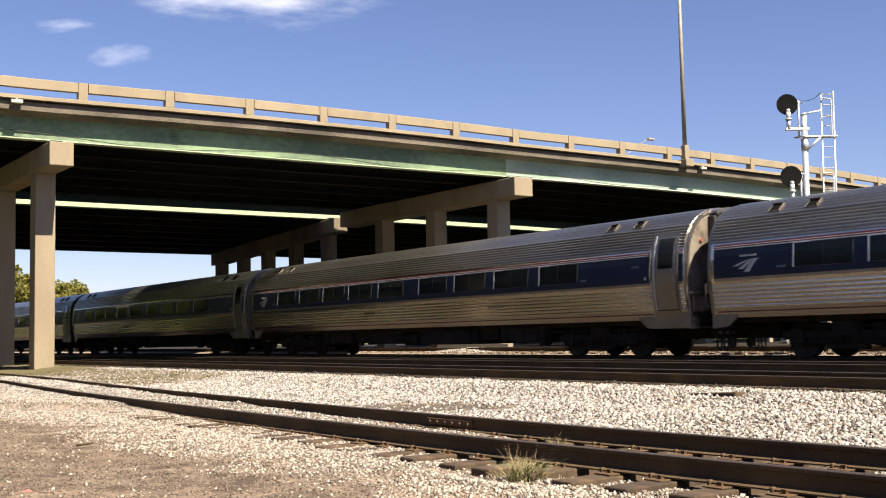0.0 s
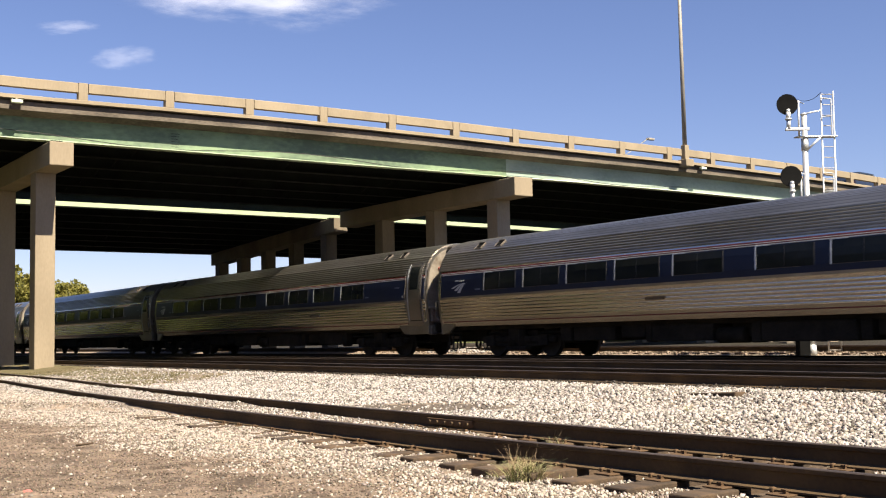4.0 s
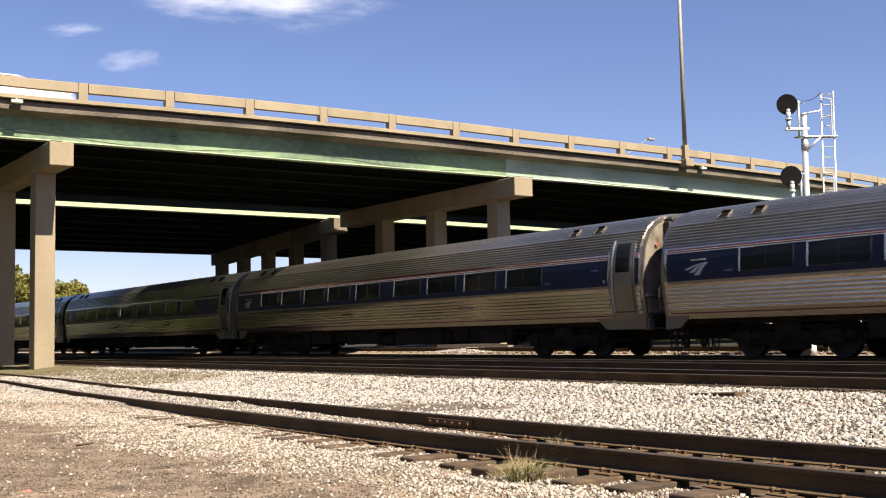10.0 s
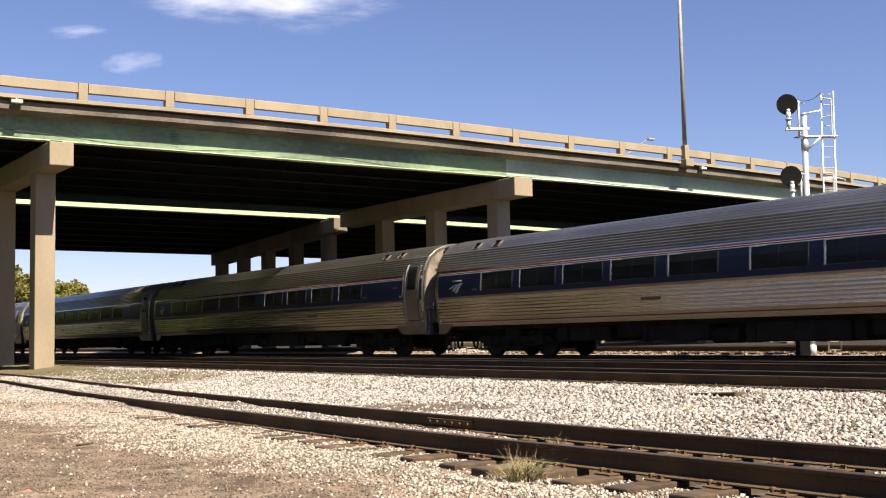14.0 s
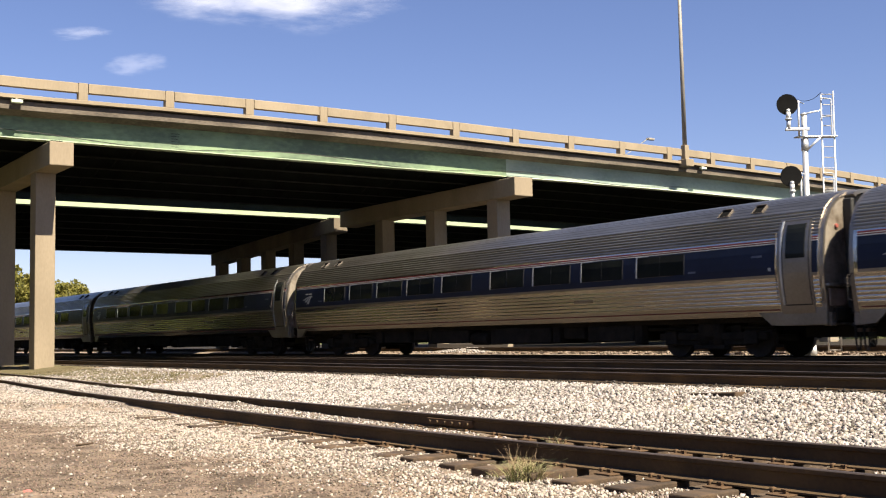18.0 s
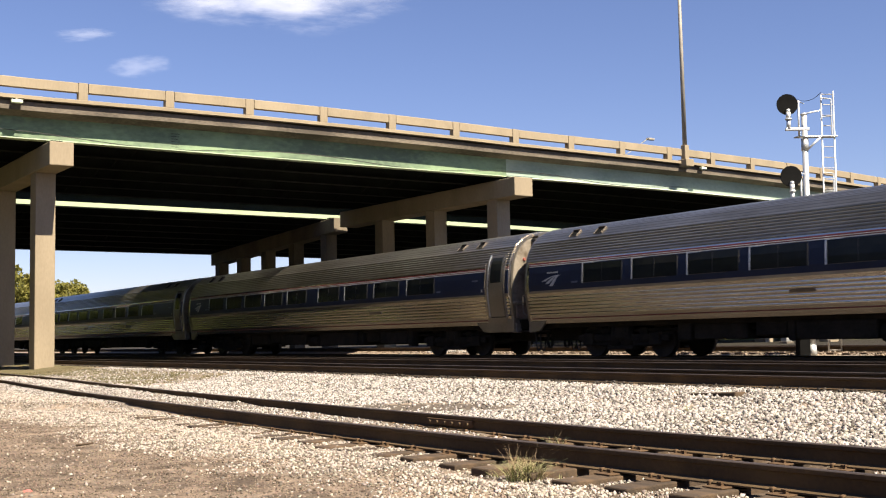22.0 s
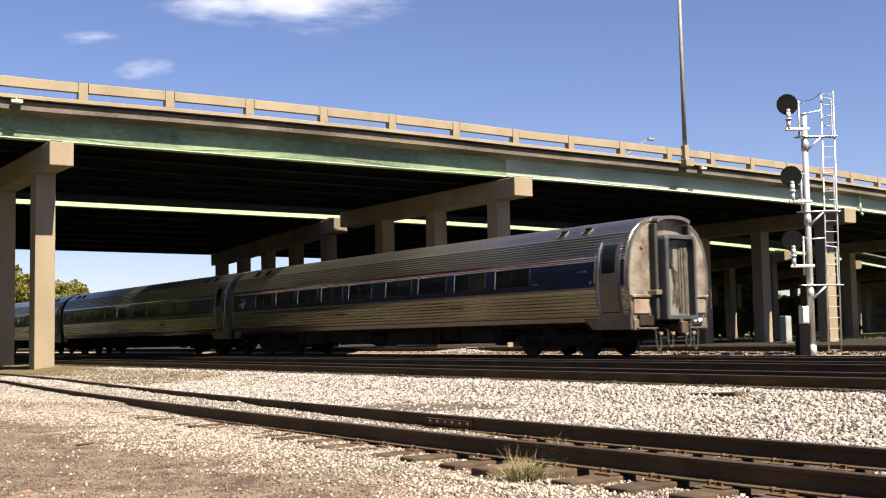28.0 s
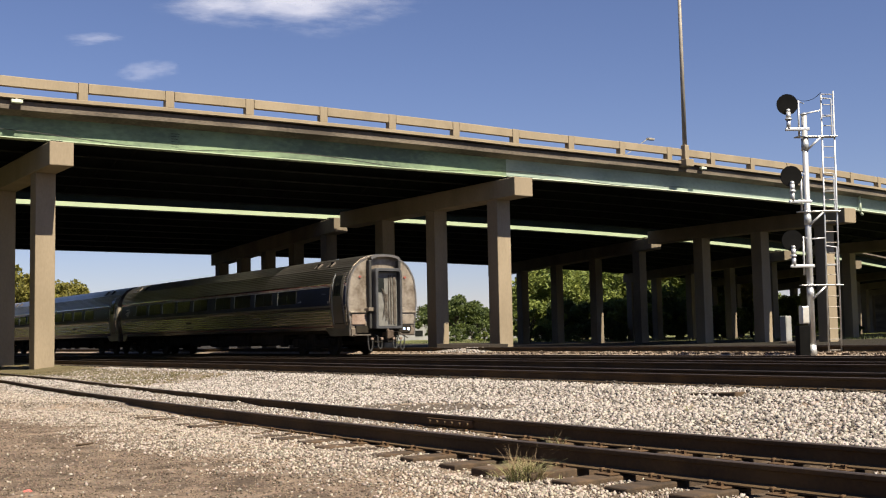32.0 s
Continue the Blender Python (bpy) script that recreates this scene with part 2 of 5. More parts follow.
def ground_material():
    m = bpy.data.materials.new("gravel_and_dirt")
    m.use_nodes = True
    t = m.node_tree
    b = t.nodes["Principled BSDF"]
    L = t.links.new
    co = t.nodes.new("ShaderNodeTexCoord")

    def noise_node(scale, detail=4, rough=0.55):
        n = t.nodes.new("ShaderNodeTexNoise")
        n.inputs["Scale"].default_value, n.inputs["Detail"].default_value, n.inputs["Roughness"].default_value = scale, detail, rough
        L(co.outputs["Object"], n.inputs["Vector"])
        return n.outputs["Fac"]

    def mathn(op, a, b_, c=None):
        n = t.nodes.new("ShaderNodeMath")
        n.operation = op
        for i, v in enumerate((a, b_, c)):
            if v is None:
                continue
            if isinstance(v, (int, float)):
                n.inputs[i].default_value = v
            else:
                L(v, n.inputs[i])
        return n.outputs[0]

    def mapr(v, a, c, lo=0.0, hi=1.0):
        n = t.nodes.new("ShaderNodeMapRange")
        n.interpolation_type = "SMOOTHSTEP"
        for i, x in zip(("From Min", "From Max", "To Min", "To Max"), (a, c, lo, hi)):
            n.inputs[i].default_value = x
        L(v, n.inputs["Value"])
        return n.outputs[0]

    def mix(f, a, c):
        n = t.nodes.new("ShaderNodeMix")
        n.data_type = "RGBA"
        L(f, n.inputs["Factor"])
        for k, v in (("A", a), ("B", c)):
            if isinstance(v, tuple):
                n.inputs[k].default_value = (*v, 1)
            else:
                L(v, n.inputs[k])
        return n.outputs["Result"]

    # distance across the tracks
    dot = t.nodes.new("ShaderNodeVectorMath")
    dot.operation = "DOT_PRODUCT"
    L(co.outputs["Object"], dot.inputs[0])
    dot.inputs[1].default_value = N
    q = mathn("SUBTRACT", dot.outputs["Value"], T0.dot(N))
    along = t.nodes.new("ShaderNodeVectorMath")
    along.operation = "DOT_PRODUCT"
    L(co.outputs["Object"], along.inputs[0])
    along.inputs[1].default_value = U
    wob = mathn("MULTIPLY_ADD", noise_node(0.35), 4.0, -2.0)
    qw = mathn("ADD", q, wob)
    vor = t.nodes.new("ShaderNodeTexVoronoi")
    vor.inputs["Scale"].default_value = 17
    L(co.outputs["Object"], vor.inputs["Vector"])
    # dark cell edges put the shade of gaps between stones into the colour
    stone = mix(mapr(vor.outputs["Distance"], 0.05, 0.75), (0.324, 0.277, 0.241), (0.0792, 0.0634, 0.0504))
    sep = t.nodes.new("ShaderNodeSeparateColor")
    L(vor.outputs["Color"], sep.inputs[0])
    stone = mix(mapr(sep.outputs[0], 0.2, 1.0, 0, 0.6), stone, (0.202, 0.169, 0.133))
    tan = mix(noise_node(14), (0.31, 0.241, 0.184), (0.194, 0.144, 0.104))
    dirt = mix(mapr(noise_node(2.2, 8, 0.7), 0.36, 0.62), (0.209, 0.155, 0.115), (0.072, 0.0526, 0.0389))
    col = mix(mapr(noise_node(0.8), 0.40, 0.62), stone, tan)
    near = mathn("MULTIPLY", mapr(mathn("MULTIPLY_ADD", wob, 0.45, q), -18.0, -18.9), mapr(noise_node(0.9, 3), 0.25, 0.45, 0.6, 1.0))
    col = mix(near, col, dirt)
    dark = mathn("MULTIPLY", mapr(mathn("ABSOLUTE", mathn("ADD", q, 15.4), 0), 1.15, 0.6), mapr(noise_node(3), 0.35, 0.6))
    col = mix(dark, col, (0.115, 0.0864, 0.0612))
    sal = mathn("SUBTRACT", along.outputs["Value"], T0.dot(U))
    soil = mathn("MULTIPLY", mapr(mathn("ABSOLUTE", mathn("ADD", qw, 15.5), 0), 2.3, 1.3), mapr(sal, -13.0, -15.0))
    col = mix(mathn("MULTIPLY", soil, 0.85), col, (0.0612, 0.0418, 0.0266))
    # near-black ballast of the main tracks
    ca = mathn("SUBTRACT", sal, -8.8)
    cq = mathn("SUBTRACT", q, -13.5)
    lng = mathn("ADD", mathn("MULTIPLY", ca, 0.955), mathn("MULTIPLY", cq, -0.295))
    acr = mathn("ADD", mathn("MULTIPLY", ca, 0.295), mathn("MULTIPLY", cq, 0.955))
    cin = mathn("ADD", mathn("MULTIPLY", mathn("MULTIPLY", lng, lng), 0.42), mathn("MULTIPLY", mathn("MULTIPLY", acr, acr), 4.6))
    col = mix(mapr(mathn("MULTIPLY_ADD", wob, 0.3, cin), 1.0, 0.5), col, (0.095, 0.076, 0.06))
    dark_bed = mathn("MULTIPLY", mapr(q, -10.5, -8.6), mapr(q, 3.0, 2.0))
    dark_bed = mathn("MULTIPLY", dark_bed, 0.94)
    col = mix(dark_bed, col, (0.0252, 0.0202, 0.0144))
    grass = mix(noise_node(2.0), (0.072, 0.0936, 0.0252), (0.144, 0.137, 0.054))
    # near-black ground from the rear track as far as the grass
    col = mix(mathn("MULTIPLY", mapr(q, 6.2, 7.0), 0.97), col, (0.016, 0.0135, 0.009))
    col = mix(mapr(qw, 44, 50), col, grass)
    col = mix(mathn("MULTIPLY", mapr(mathn("ADD", sal, wob), 14.0, 17.5), mapr(q, -9.6, -10.8)), col, mix(noise_node(1.2), (0.0612, 0.072, 0.0216), (0.122, 0.0936, 0.0504)))
    olive = mathn("MULTIPLY", mathn("MULTIPLY", mapr(sal, 0.5, 6.0), mapr(q, -13.9, -13.2)), mapr(mathn("MULTIPLY_ADD", wob, 0.35, q), -10.6, -11.3))
    col = mix(mathn("MULTIPLY", olive, mapr(noise_node(1.1, 5, 0.6), 0.3, 0.55, 0.45, 0.95)), col, mix(noise_node(5.0), (0.085, 0.072, 0.035), (0.15, 0.118, 0.07)))
    # unseen ground behind the camera, added dark to cut bounced light
    col = mix(mapr(qw, -25.0, -27.5), col, mix(noise_node(1.6), (0.036, 0.0468, 0.0144), (0.072, 0.0684, 0.0288)))
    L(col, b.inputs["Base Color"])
    b.inputs["Roughness"].default_value = 0.92
    b.inputs["Specular IOR Level"].default_value = 0.25
    bp = t.nodes.new("ShaderNodeBump")
    bp.inputs["Strength"].default_value, bp.inputs["Distance"].default_value = 0.9, 0.03
    L(mathn("SUBTRACT", 1.0, vor.outputs["Distance"]), bp.inputs["Height"])
    L(bp.outputs[0], b.inputs["Normal"])
    return m


ground = build_ground()


# ---- tracks ----
RAIL_SHAPE = [(-0.07, -0.17), (0.07, -0.17), (0.07, -0.158), (0.011, -0.135), (0.011, -0.045), (0.036, -0.034), (0.036, -0.006), (0.028, 0.0), (-0.028, 0.0), (-0.036, -0.006), (-0.036, -0.034), (-0.011, -0.045), (-0.011, -0.135), (-0.07, -0.158)]
RAIL_MATS = [0, 0, 0, 0, 0, 0, 1, 1, 1, 0, 0, 0, 0, 0]


def rail_line(name, parent, stations, qf, z, shift):
    rows = []
    for s in stations:
        dq = (qf(s + 0.1) - qf(s - 0.1)) / 0.2
        k = math.sqrt(1 + dq * dq)
        rows.append([at(s + (shift + y) * -dq / k, qf(s) + (shift + y) / k, z + h) for y, h in RAIL_SHAPE])
    return part(name, sweep(bmesh.new(), rows, mats=RAIL_MATS), [RAIL_STEEL, RAIL_TOP], parent)


def track(label, qf, z, s0, s1, step, tie_from, tie_to):
    t = empty("railway_track", Matrix.Translation((0, 0, 0)))
    tagged(t, label, "railway track", group="tracks under the bridge", kind="structure")
    st = spread([(s0, s1, step)])
    for sh in (-0.725, 0.725):
        rail_line("rail", t, st, qf, z, sh)
    tie = None
    s = tie_from
    rng = random.Random(int(abs(z) * 1000))
    while s < tie_to:
        if tie is None:
            bm = boxed(-0.115, 0.115, -1.3, 1.3, -0.17, 0, bevel=0.012)
            tie = part("tie", bm, TIE_WOOD, t)
            ob = tie
        else:
            ob = new("tie", tie.data)
            ob.parent = t
        p = at(s, qf(s) + rng.uniform(-0.06, 0.06), z - 0.178 + rng.uniform(-0.012, 0.006))
        dq = (qf(s + 0.1) - qf(s - 0.1)) / 0.2
        ob.matrix_basis = Matrix.Translation(p) @ pose(0, 0, 0, 0, 0, 90 + 35.2 - math.degrees(dq) + rng.uniform(-1.5, 1.5))
        s += 0.54 + rng.uniform(-0.03, 0.03)
    return t


siding = track("rusty siding track on wooden ties in pale gravel", siding_q, RAIL_A, -60, 60, 1.0, -24, 8)
track_b = track("dark rusty through track on dark ballast", lambda s: Q_B, RAIL_B, -200, 260, 10, -22, 16)
track_d = track("dark rusty track between the main lines", lambda s: -3.75, RAIL_T - 0.01, -200, 260, 10, -12, 20)
track_t = track("main track that carries the passenger train", lambda s: 0.0, RAIL_T, -300, 420, 10, -12, 20)
track_c = track("rusty rear track beside the bridge piers", lambda s: Q_C, RAIL_C, -200, 260, 10, -10, 16)


# ---- bridges ----
TOP_Z = 9.16 + EYE_Z      # top of the parapet
CURB_Z = 8.47 + EYE_Z     # foot of the parapet
FLANGE_Z = 7.10 + EYE_Z   # underside of the outer girder


def strip(stations, shape, off=0.0, fall=0.0, rise=None):
    """Rows of a bridge-long bar; shape gives (off, z); fall tilts the deck across."""
    return [[deck_at(d, o, z + deck_drop(d) - fall * (o - off) + (rise(d) if rise else 0.0)) for o, z in shape] for d in stations]


def camber(d):
    """The near span's parapet arches a little between its piers."""
    return 0.10 * max(0.0, 1 - ((d + 8.5) / 10.5) ** 2)


def bridge(name, label, off, width, d0, d1, girders, posts, fall, joint, over=0.74):
    b = empty(name, Matrix.Translation((0, 0, 0)))
    tagged(b, label, "bridge", group="road bridges", kind="structure")
    st = spread([(d0, d1, 4.0)])
    zs = CURB_Z

    def bar(pname, shape, mat, parent=b, label="", stations=st, mats=None, rise=None):
        return part(pname, sweep(bmesh.new(), strip(stations, shape, off, fall, rise), mats=mats), mat, parent, label)

    arch_up = camber if off == 0 else None

    # deck slab with its overhang, road surface on it
    bar("deck", [(off + 0.09, zs - 0.15), (off + 0.11, zs - 0.44), (off + over + 0.04, zs - 0.57), (off + over + 0.21, zs - 0.60), (off + width - 0.95, zs - 0.60), (off + width - 0.78, zs - 0.57), (off + width, zs - 0.34), (off + width, zs), (off + 0.30, zs), (off + 0.30, zs - 0.13)], CONCRETE_GREY, label="stained grey concrete deck", rise=arch_up)
    # dark sheet under the deck, with the deck's shade put into its colour
    bar("soffit", [(off + 0.95, zs - 0.622), (off + width - 0.95, zs - 0.622), (off + width - 0.95, zs - 0.604), (off + 0.95, zs - 0.604)], SOFFIT_SHADE, label="underside of the deck coloured dark for its shade")
    bar("road_surface", [(off + 0.45, zs + 0.004), (off + width - 0.45, zs + 0.004), (off + width - 0.45, zs + 0.03), (off + 0.45, zs + 0.03)], ASPHALT, label="worn asphalt road", rise=arch_up)
    gz0, gz1 = FLANGE_Z, zs - 0.47
    for i in range(girders):
        o = off + over + (width - 2 * over) * i / (girders - 1)
        outer = i == 0
        # girders behind the first get the dark steel that holds the under-deck shade
        spans = [(spread([(d0, joint - 0.006, 4.0)]), GREEN_PAINT if off == 0 else GREEN_SHADED), (spread([(joint + 0.006, d1, 4.0)]), GREEN_GREY if off == 0 else GREEN_SHADED)] if outer else [(st, DARK_STEEL)]
        # far flange drawn taller, so its pale colour makes the sunlit strip
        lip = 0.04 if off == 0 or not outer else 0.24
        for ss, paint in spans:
            g = bar("girder", [(o - 0.012, gz0 + 0.04), (o + 0.012, gz0 + 0.04), (o + 0.012, gz1), (o - 0.012, gz1)], paint, label="faded green painted girder, shade coloured in on the far bridge" if outer else "", stations=ss)
            bar("bottom_flange", [(o - 0.2, gz0), (o + 0.2, gz0), (o + 0.2, gz0 + lip), (o - 0.2, gz0 + lip)], (PALE_PAINT if paint is GREEN_GREY else SUNLIT_GREEN) if outer else DARK_STEEL, g, stations=ss)
        if i:
            # cross frames between neighbouring girders
            o2 = off + over + (width - 2 * over) * (i - 1) / (girders - 1)
            d = d0 + 4.0
            while d < min(d1, 60) - 4:
                if d > -30:
                    bm = bmesh.new()
                    f0, f1 = fall * (o2 - off), fall * (o - off)
                    a0, a1 = deck_at(d, o2, gz0 + 0.15 + deck_drop(d) - f0), deck_at(d, o, gz1 - 0.1 + deck_drop(d) - f1)
                    b0, b1 = deck_at(d, o2, gz1 - 0.1 + deck_drop(d) - f0), deck_at(d, o, gz0 + 0.15 + deck_drop(d) - f1)
                    rod(bm, a0, a1, 0.04, n=4)
                    rod(bm, b0, b1, 0.04, n=4)
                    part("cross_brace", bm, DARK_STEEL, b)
                d += 6.6
    for side in (0, 1):
        o = off + 0.12 if side == 0 else off + width - 0.12
        sg = 1 if side == 0 else -1
        bar("curb", [(o - 0.20 * sg, zs - 0.075), (o + 0.16 * sg, zs - 0.075), (o + 0.18 * sg, zs + 0.06), (o - 0.18 * sg, zs + 0.06), (o - 0.20 * sg, zs + 0.045)], CONCRETE, rise=arch_up)
        first = None
        for k, d in enumerate(posts):
            dz = deck_drop(d) - fall * (o - off) + (arch_up(d) if arch_up else 0.0)
            if first is None:
                bm = boxed(-0.165, 0.165, -0.165, 0.14, 0.0, TOP_Z - CURB_Z - 0.065, bevel=0.012)
                first = part("parapet_post", bm, CONCRETE, b)
                ob = first
            else:
                ob = new("parapet_post", first.data)
                ob.parent = b
            ob.matrix_basis = Matrix.Translation(deck_at(d, o, CURB_Z + 0.063 + dz)) @ pose(0, 0, 0, 0, 0, math.degrees(deck_heading(d)) + (0 if side == 0 else 180))
            if k + 1 < len(posts):
                # one precast rail from post to post, open joint at its start
                e = posts[k + 1]
                dd = [d + 0.20, (d + e) / 2, e - 0.17]
                shape = [(o - 0.13 * sg, TOP_Z - 0.345), (o + 0.12 * sg, TOP_Z - 0.345), (o + 0.12 * sg, TOP_Z - 0.012), (o + 0.1 * sg, TOP_Z), (o - 0.11 * sg, TOP_Z), (o - 0.13 * sg, TOP_Z - 0.02)]
                bar("parapet_rail", shape, CONCRETE, stations=dd, rise=arch_up)
    return b


near_posts = [-18.13 + 3.17 * k for k in range(-6, 40)]
bridge_near = bridge("road_bridge", "green steel girder road bridge with buff concrete parapet", 0.0, 15.2, -92, 150, 6, near_posts, 0.0, 0.85)
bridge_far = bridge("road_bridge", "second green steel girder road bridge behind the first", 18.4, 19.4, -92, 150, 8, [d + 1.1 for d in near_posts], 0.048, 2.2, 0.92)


bm = bmesh.new()
last = None
for k in range(73):
    d = -24 + 0.5 * k
    z = FLANGE_Z + 0.16 + 0.13 * math.cos(2 * math.pi * (d + 21) / 11.5) + deck_drop(d)
    p = deck_at(d, 0.56, z)
    if last is not None:
        rod(bm, last, p, 0.016, n=5)
    last = p
part("cable", bm, RUBBER, bridge_near, "thin dark cable slung along the girder")
for k in range(6):
    bm = sweep(bmesh.new(), strip([-14.68, -14.40 + 0.03 * (k % 3)], [(0.722, FLANGE_Z + 0.16 + 0.1 * k), (0.727, FLANGE_Z + 0.16 + 0.1 * k), (0.727, FLANGE_Z + 0.175 + 0.1 * k), (0.722, FLANGE_Z + 0.175 + 0.1 * k)]))
    part("marking_bar", bm, DARK_STEEL, bridge_near)


def pier(label, d, off, cols, length, fall, half=0.44, col=0.38, near=-0.45, cap=0.84, mat=None):
    mat = mat or CONCRETE
    p = deck_at(d, off)
    b = empty("bridge_pier", Matrix.Translation((p.x, p.y, 0)) @ pose(0, 0, 0, 0, 0, 35.2))
    tagged(b, label, "bridge pier", group="bridge piers")
    top = FLANGE_Z - 0.14 + deck_drop(d)
    bm = boxed(-half, half, near, length, -cap, 0.0, bevel=0.03)
    for v in bm.verts:
        v.co.z += top - fall * v.co.y
    part("cap_beam", bm, mat, b, "buff concrete cap beam")
    for c in cols:
        part("column", boxed(-col, col, c - col, c + col, 0.1, top - cap + 0.02 - fall * c, bevel=0.03), mat, b)
    for k in range(6):
        # bearing pads between cap and girders
        y = 0.62 + (length - 1.7) * k / 5
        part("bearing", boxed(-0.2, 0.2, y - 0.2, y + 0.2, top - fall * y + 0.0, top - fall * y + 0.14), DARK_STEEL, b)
    return b


for d, cols, half, col, near in ((-82.0, (1.75, 6.85, 11.9), 0.46, 0.38, -0.2), (-60.5, (1.75, 6.85, 11.9), 0.46, 0.38, -0.2), (-39.5, (1.75, 6.85, 11.9), 0.46, 0.38, -0.2), (-18.91, (2.13, 7.74, 13.2), 0.42, 0.36, -0.2),
                                 (0.92, (1.41, 6.40, 11.18), 0.515, 0.38, -0.45), (25.17, (1.37, 6.01, 10.71), 0.53, 0.39, -0.45), (47.0, (1.6, 6.6, 11.6), 0.5, 0.38, -0.45), (70.0, (1.6, 6.6, 11.6), 0.5, 0.38, -0.45), (93.0, (1.6, 6.6, 11.6), 0.5, 0.38, -0.45), (116.0, (1.6, 6.6, 11.6), 0.5, 0.38, -0.45), (138.0, (1.6, 6.6, 11.6), 0.5, 0.38, -0.45)):
    pier("square concrete columns under a long cap beam", d, 0.0, cols, 15.0, 0.0, half, col, near)
for d, cols, half in ((-82.0, (1.2, 5.1, 9.0, 12.8, 16.4), 0.45), (-61.0, (1.2, 5.1, 9.0, 12.8, 16.4), 0.45), (-41.0, (1.2, 5.1, 9.0, 12.8, 16.4), 0.45), (-20.0, (1.2, 5.1, 9.0, 12.8, 16.4), 0.45), (0.95, (1.01, 5.12, 9.01, 12.74, 16.32), 0.45), (30.73, (1.33, 6.03, 10.61, 14.98, 18.6), 0.5),
                      (53.0, (1.4, 6.0, 10.6, 15.0, 18.4), 0.5), (75.0, (1.4, 6.0, 10.6, 15.0, 18.4), 0.5), (97.0, (1.4, 6.0, 10.6, 15.0, 18.4), 0.5), (119.0, (1.4, 6.0, 10.6, 15.0, 18.4), 0.5), (140.0, (1.4, 6.0, 10.6, 15.0, 18.4), 0.5)):
    pier("stained concrete columns, coloured darker for shade, under a sloping cap beam", d, 18.1, cols, 19.0 if d > 20 else 17.2, 0.048, half, 0.36, mat=CONCRETE_SHADED)


def berm(d0, d1):
    """Earth bank that carries the road beyond the bridges."""
    st = spread([(d0, d1, 20.0)])
    bm = sweep(bmesh.new(), strip(st, [(-17, -0.3), (58, -0.3), (40.5, CURB_Z - 1.1), (38.0, CURB_Z - 0.95), (-0.6, CURB_Z - 0.02), (-1.5, CURB_Z - 0.2)]))
    ob = part("embankment", bm, GRASSY)
    tagged(ob, "grassy earth bank that carries the road", "embankment", kind="structure")
    bm = sweep(bmesh.new(), strip(st, [(0.45, CURB_Z - 0.05), (13.5, CURB_Z - 0.3), (13.5, CURB_Z + 0.03), (0.45, CURB_Z + 0.03)]))
    tagged(part("road", bm, ASPHALT), "asphalt road on the bank", "road", kind="structure")


berm(-400, -92.62)
berm(150.62, 640)
for name, d in (("abutment", -92.32), ("abutment", 150.32)):
    p = deck_at(d, 0)
    ob = part(name, boxed(-0.28, 0.28, -2.0, 40.5, -0.3, CURB_Z - 1.7, bevel=0.03), CONCRETE_GREY)
    ob.matrix_basis = Matrix.Translation((p.x, p.y, 0)) @ pose(0, 0, 0, 0, 0, math.degrees(deck_heading(d)))
    tagged(ob, "stained concrete abutment under the bridge ends", "abutment", group="abutments", kind="structure")


def build_street_lamp(m, height, reach, label, rise=0.9):
    t = empty("street_lamp", m)
    tagged(t, label, "street lamp")
    part("base", boxed(-0.28, 0.28, -0.32, 0.25, -0.25, 0.12, bevel=0.03), CONCRETE, t)
    part("pedestal", boxed(-0.15, 0.15, -0.15, 0.15, 0.12, 0.85, bevel=0.03), CONCRETE, t)
    part("pole", rod(bmesh.new(), (0, 0, 0.85), (0, 0, height), 0.115, 0.075, 12), POLE_GREY, t, "weathered grey steel pole")
    bm = bmesh.new()
    pts = [Vector((0, reach * k / 5, height + rise * (math.sin(k / 5 * 1.4) if rise < 1 else k / 5))) for k in range(6)]
    for a, c in zip(pts, pts[1:]):
        rod(bm, a, c, 0.045 if rise < 1 else 0.032, n=8)
    part("arm", bm, POLE_GREY, t)
    part("lamp_head", boxed(-0.15, 0.15, reach - 0.1, reach + 0.6, height + rise - 0.12, height + rise + 0.05, bevel=0.05), POLE_GREY, t)
    return t


lamp_m = Matrix.Translation(deck_at(11.45, -0.08, CURB_Z + 0.02 + deck_drop(11.45))) @ pose(0, 0, 0, 0, 0, math.degrees(deck_heading(11.45)))
build_street_lamp(lamp_m, 11.5, 2.4, "tall grey steel street lamp on the bridge parapet")
far_lamp = build_street_lamp(Matrix.Translation(deck_at(27.6, 18.52, CURB_Z + 0.11)) @ pose(0, 0, 0, 0, 0, math.degrees(deck_heading(27.6)) - 90), 13.5 - CURB_Z, 3.3, "slender street lamp on the second bridge's parapet", 1.85)
bm = bmesh.new()
dp = [deck_at(28.1, 0.6, FLANGE_Z + 0.75), deck_at(28.1, 0.55, FLANGE_Z - 0.28), deck_at(28.3, 0.55, FLANGE_Z - 0.40)]
rod(bm, dp[0], dp[1], 0.075, n=10)
rod(bm, dp[1], dp[2], 0.085, n=10)
part("drain_pipe", bm, PALE_PAINT, bridge_near, "pale painted drain pipe")
for d in (-20.4, 12.7):
    t = empty("deck_light", Matrix.Translation(deck_at(d, -0.13, CURB_Z - 0.13 + deck_drop(d))) @ pose(0, 0, 0, 0, 0, math.degrees(deck_heading(d))))
    tagged(t, "small pale box light under the parapet", "light fixture", group="deck lights")
    part("housing", boxed(-0.19, 0.19, -0.06, 0.12, -0.13, -0.01, bevel=0.02), PALE_PAINT, t)
    part("bracket", boxed(-0.05, 0.05, 0.0, 0.13, -0.01, 0.06), CONCRETE, t)


# ---- coaches ----
CAR = 26.0
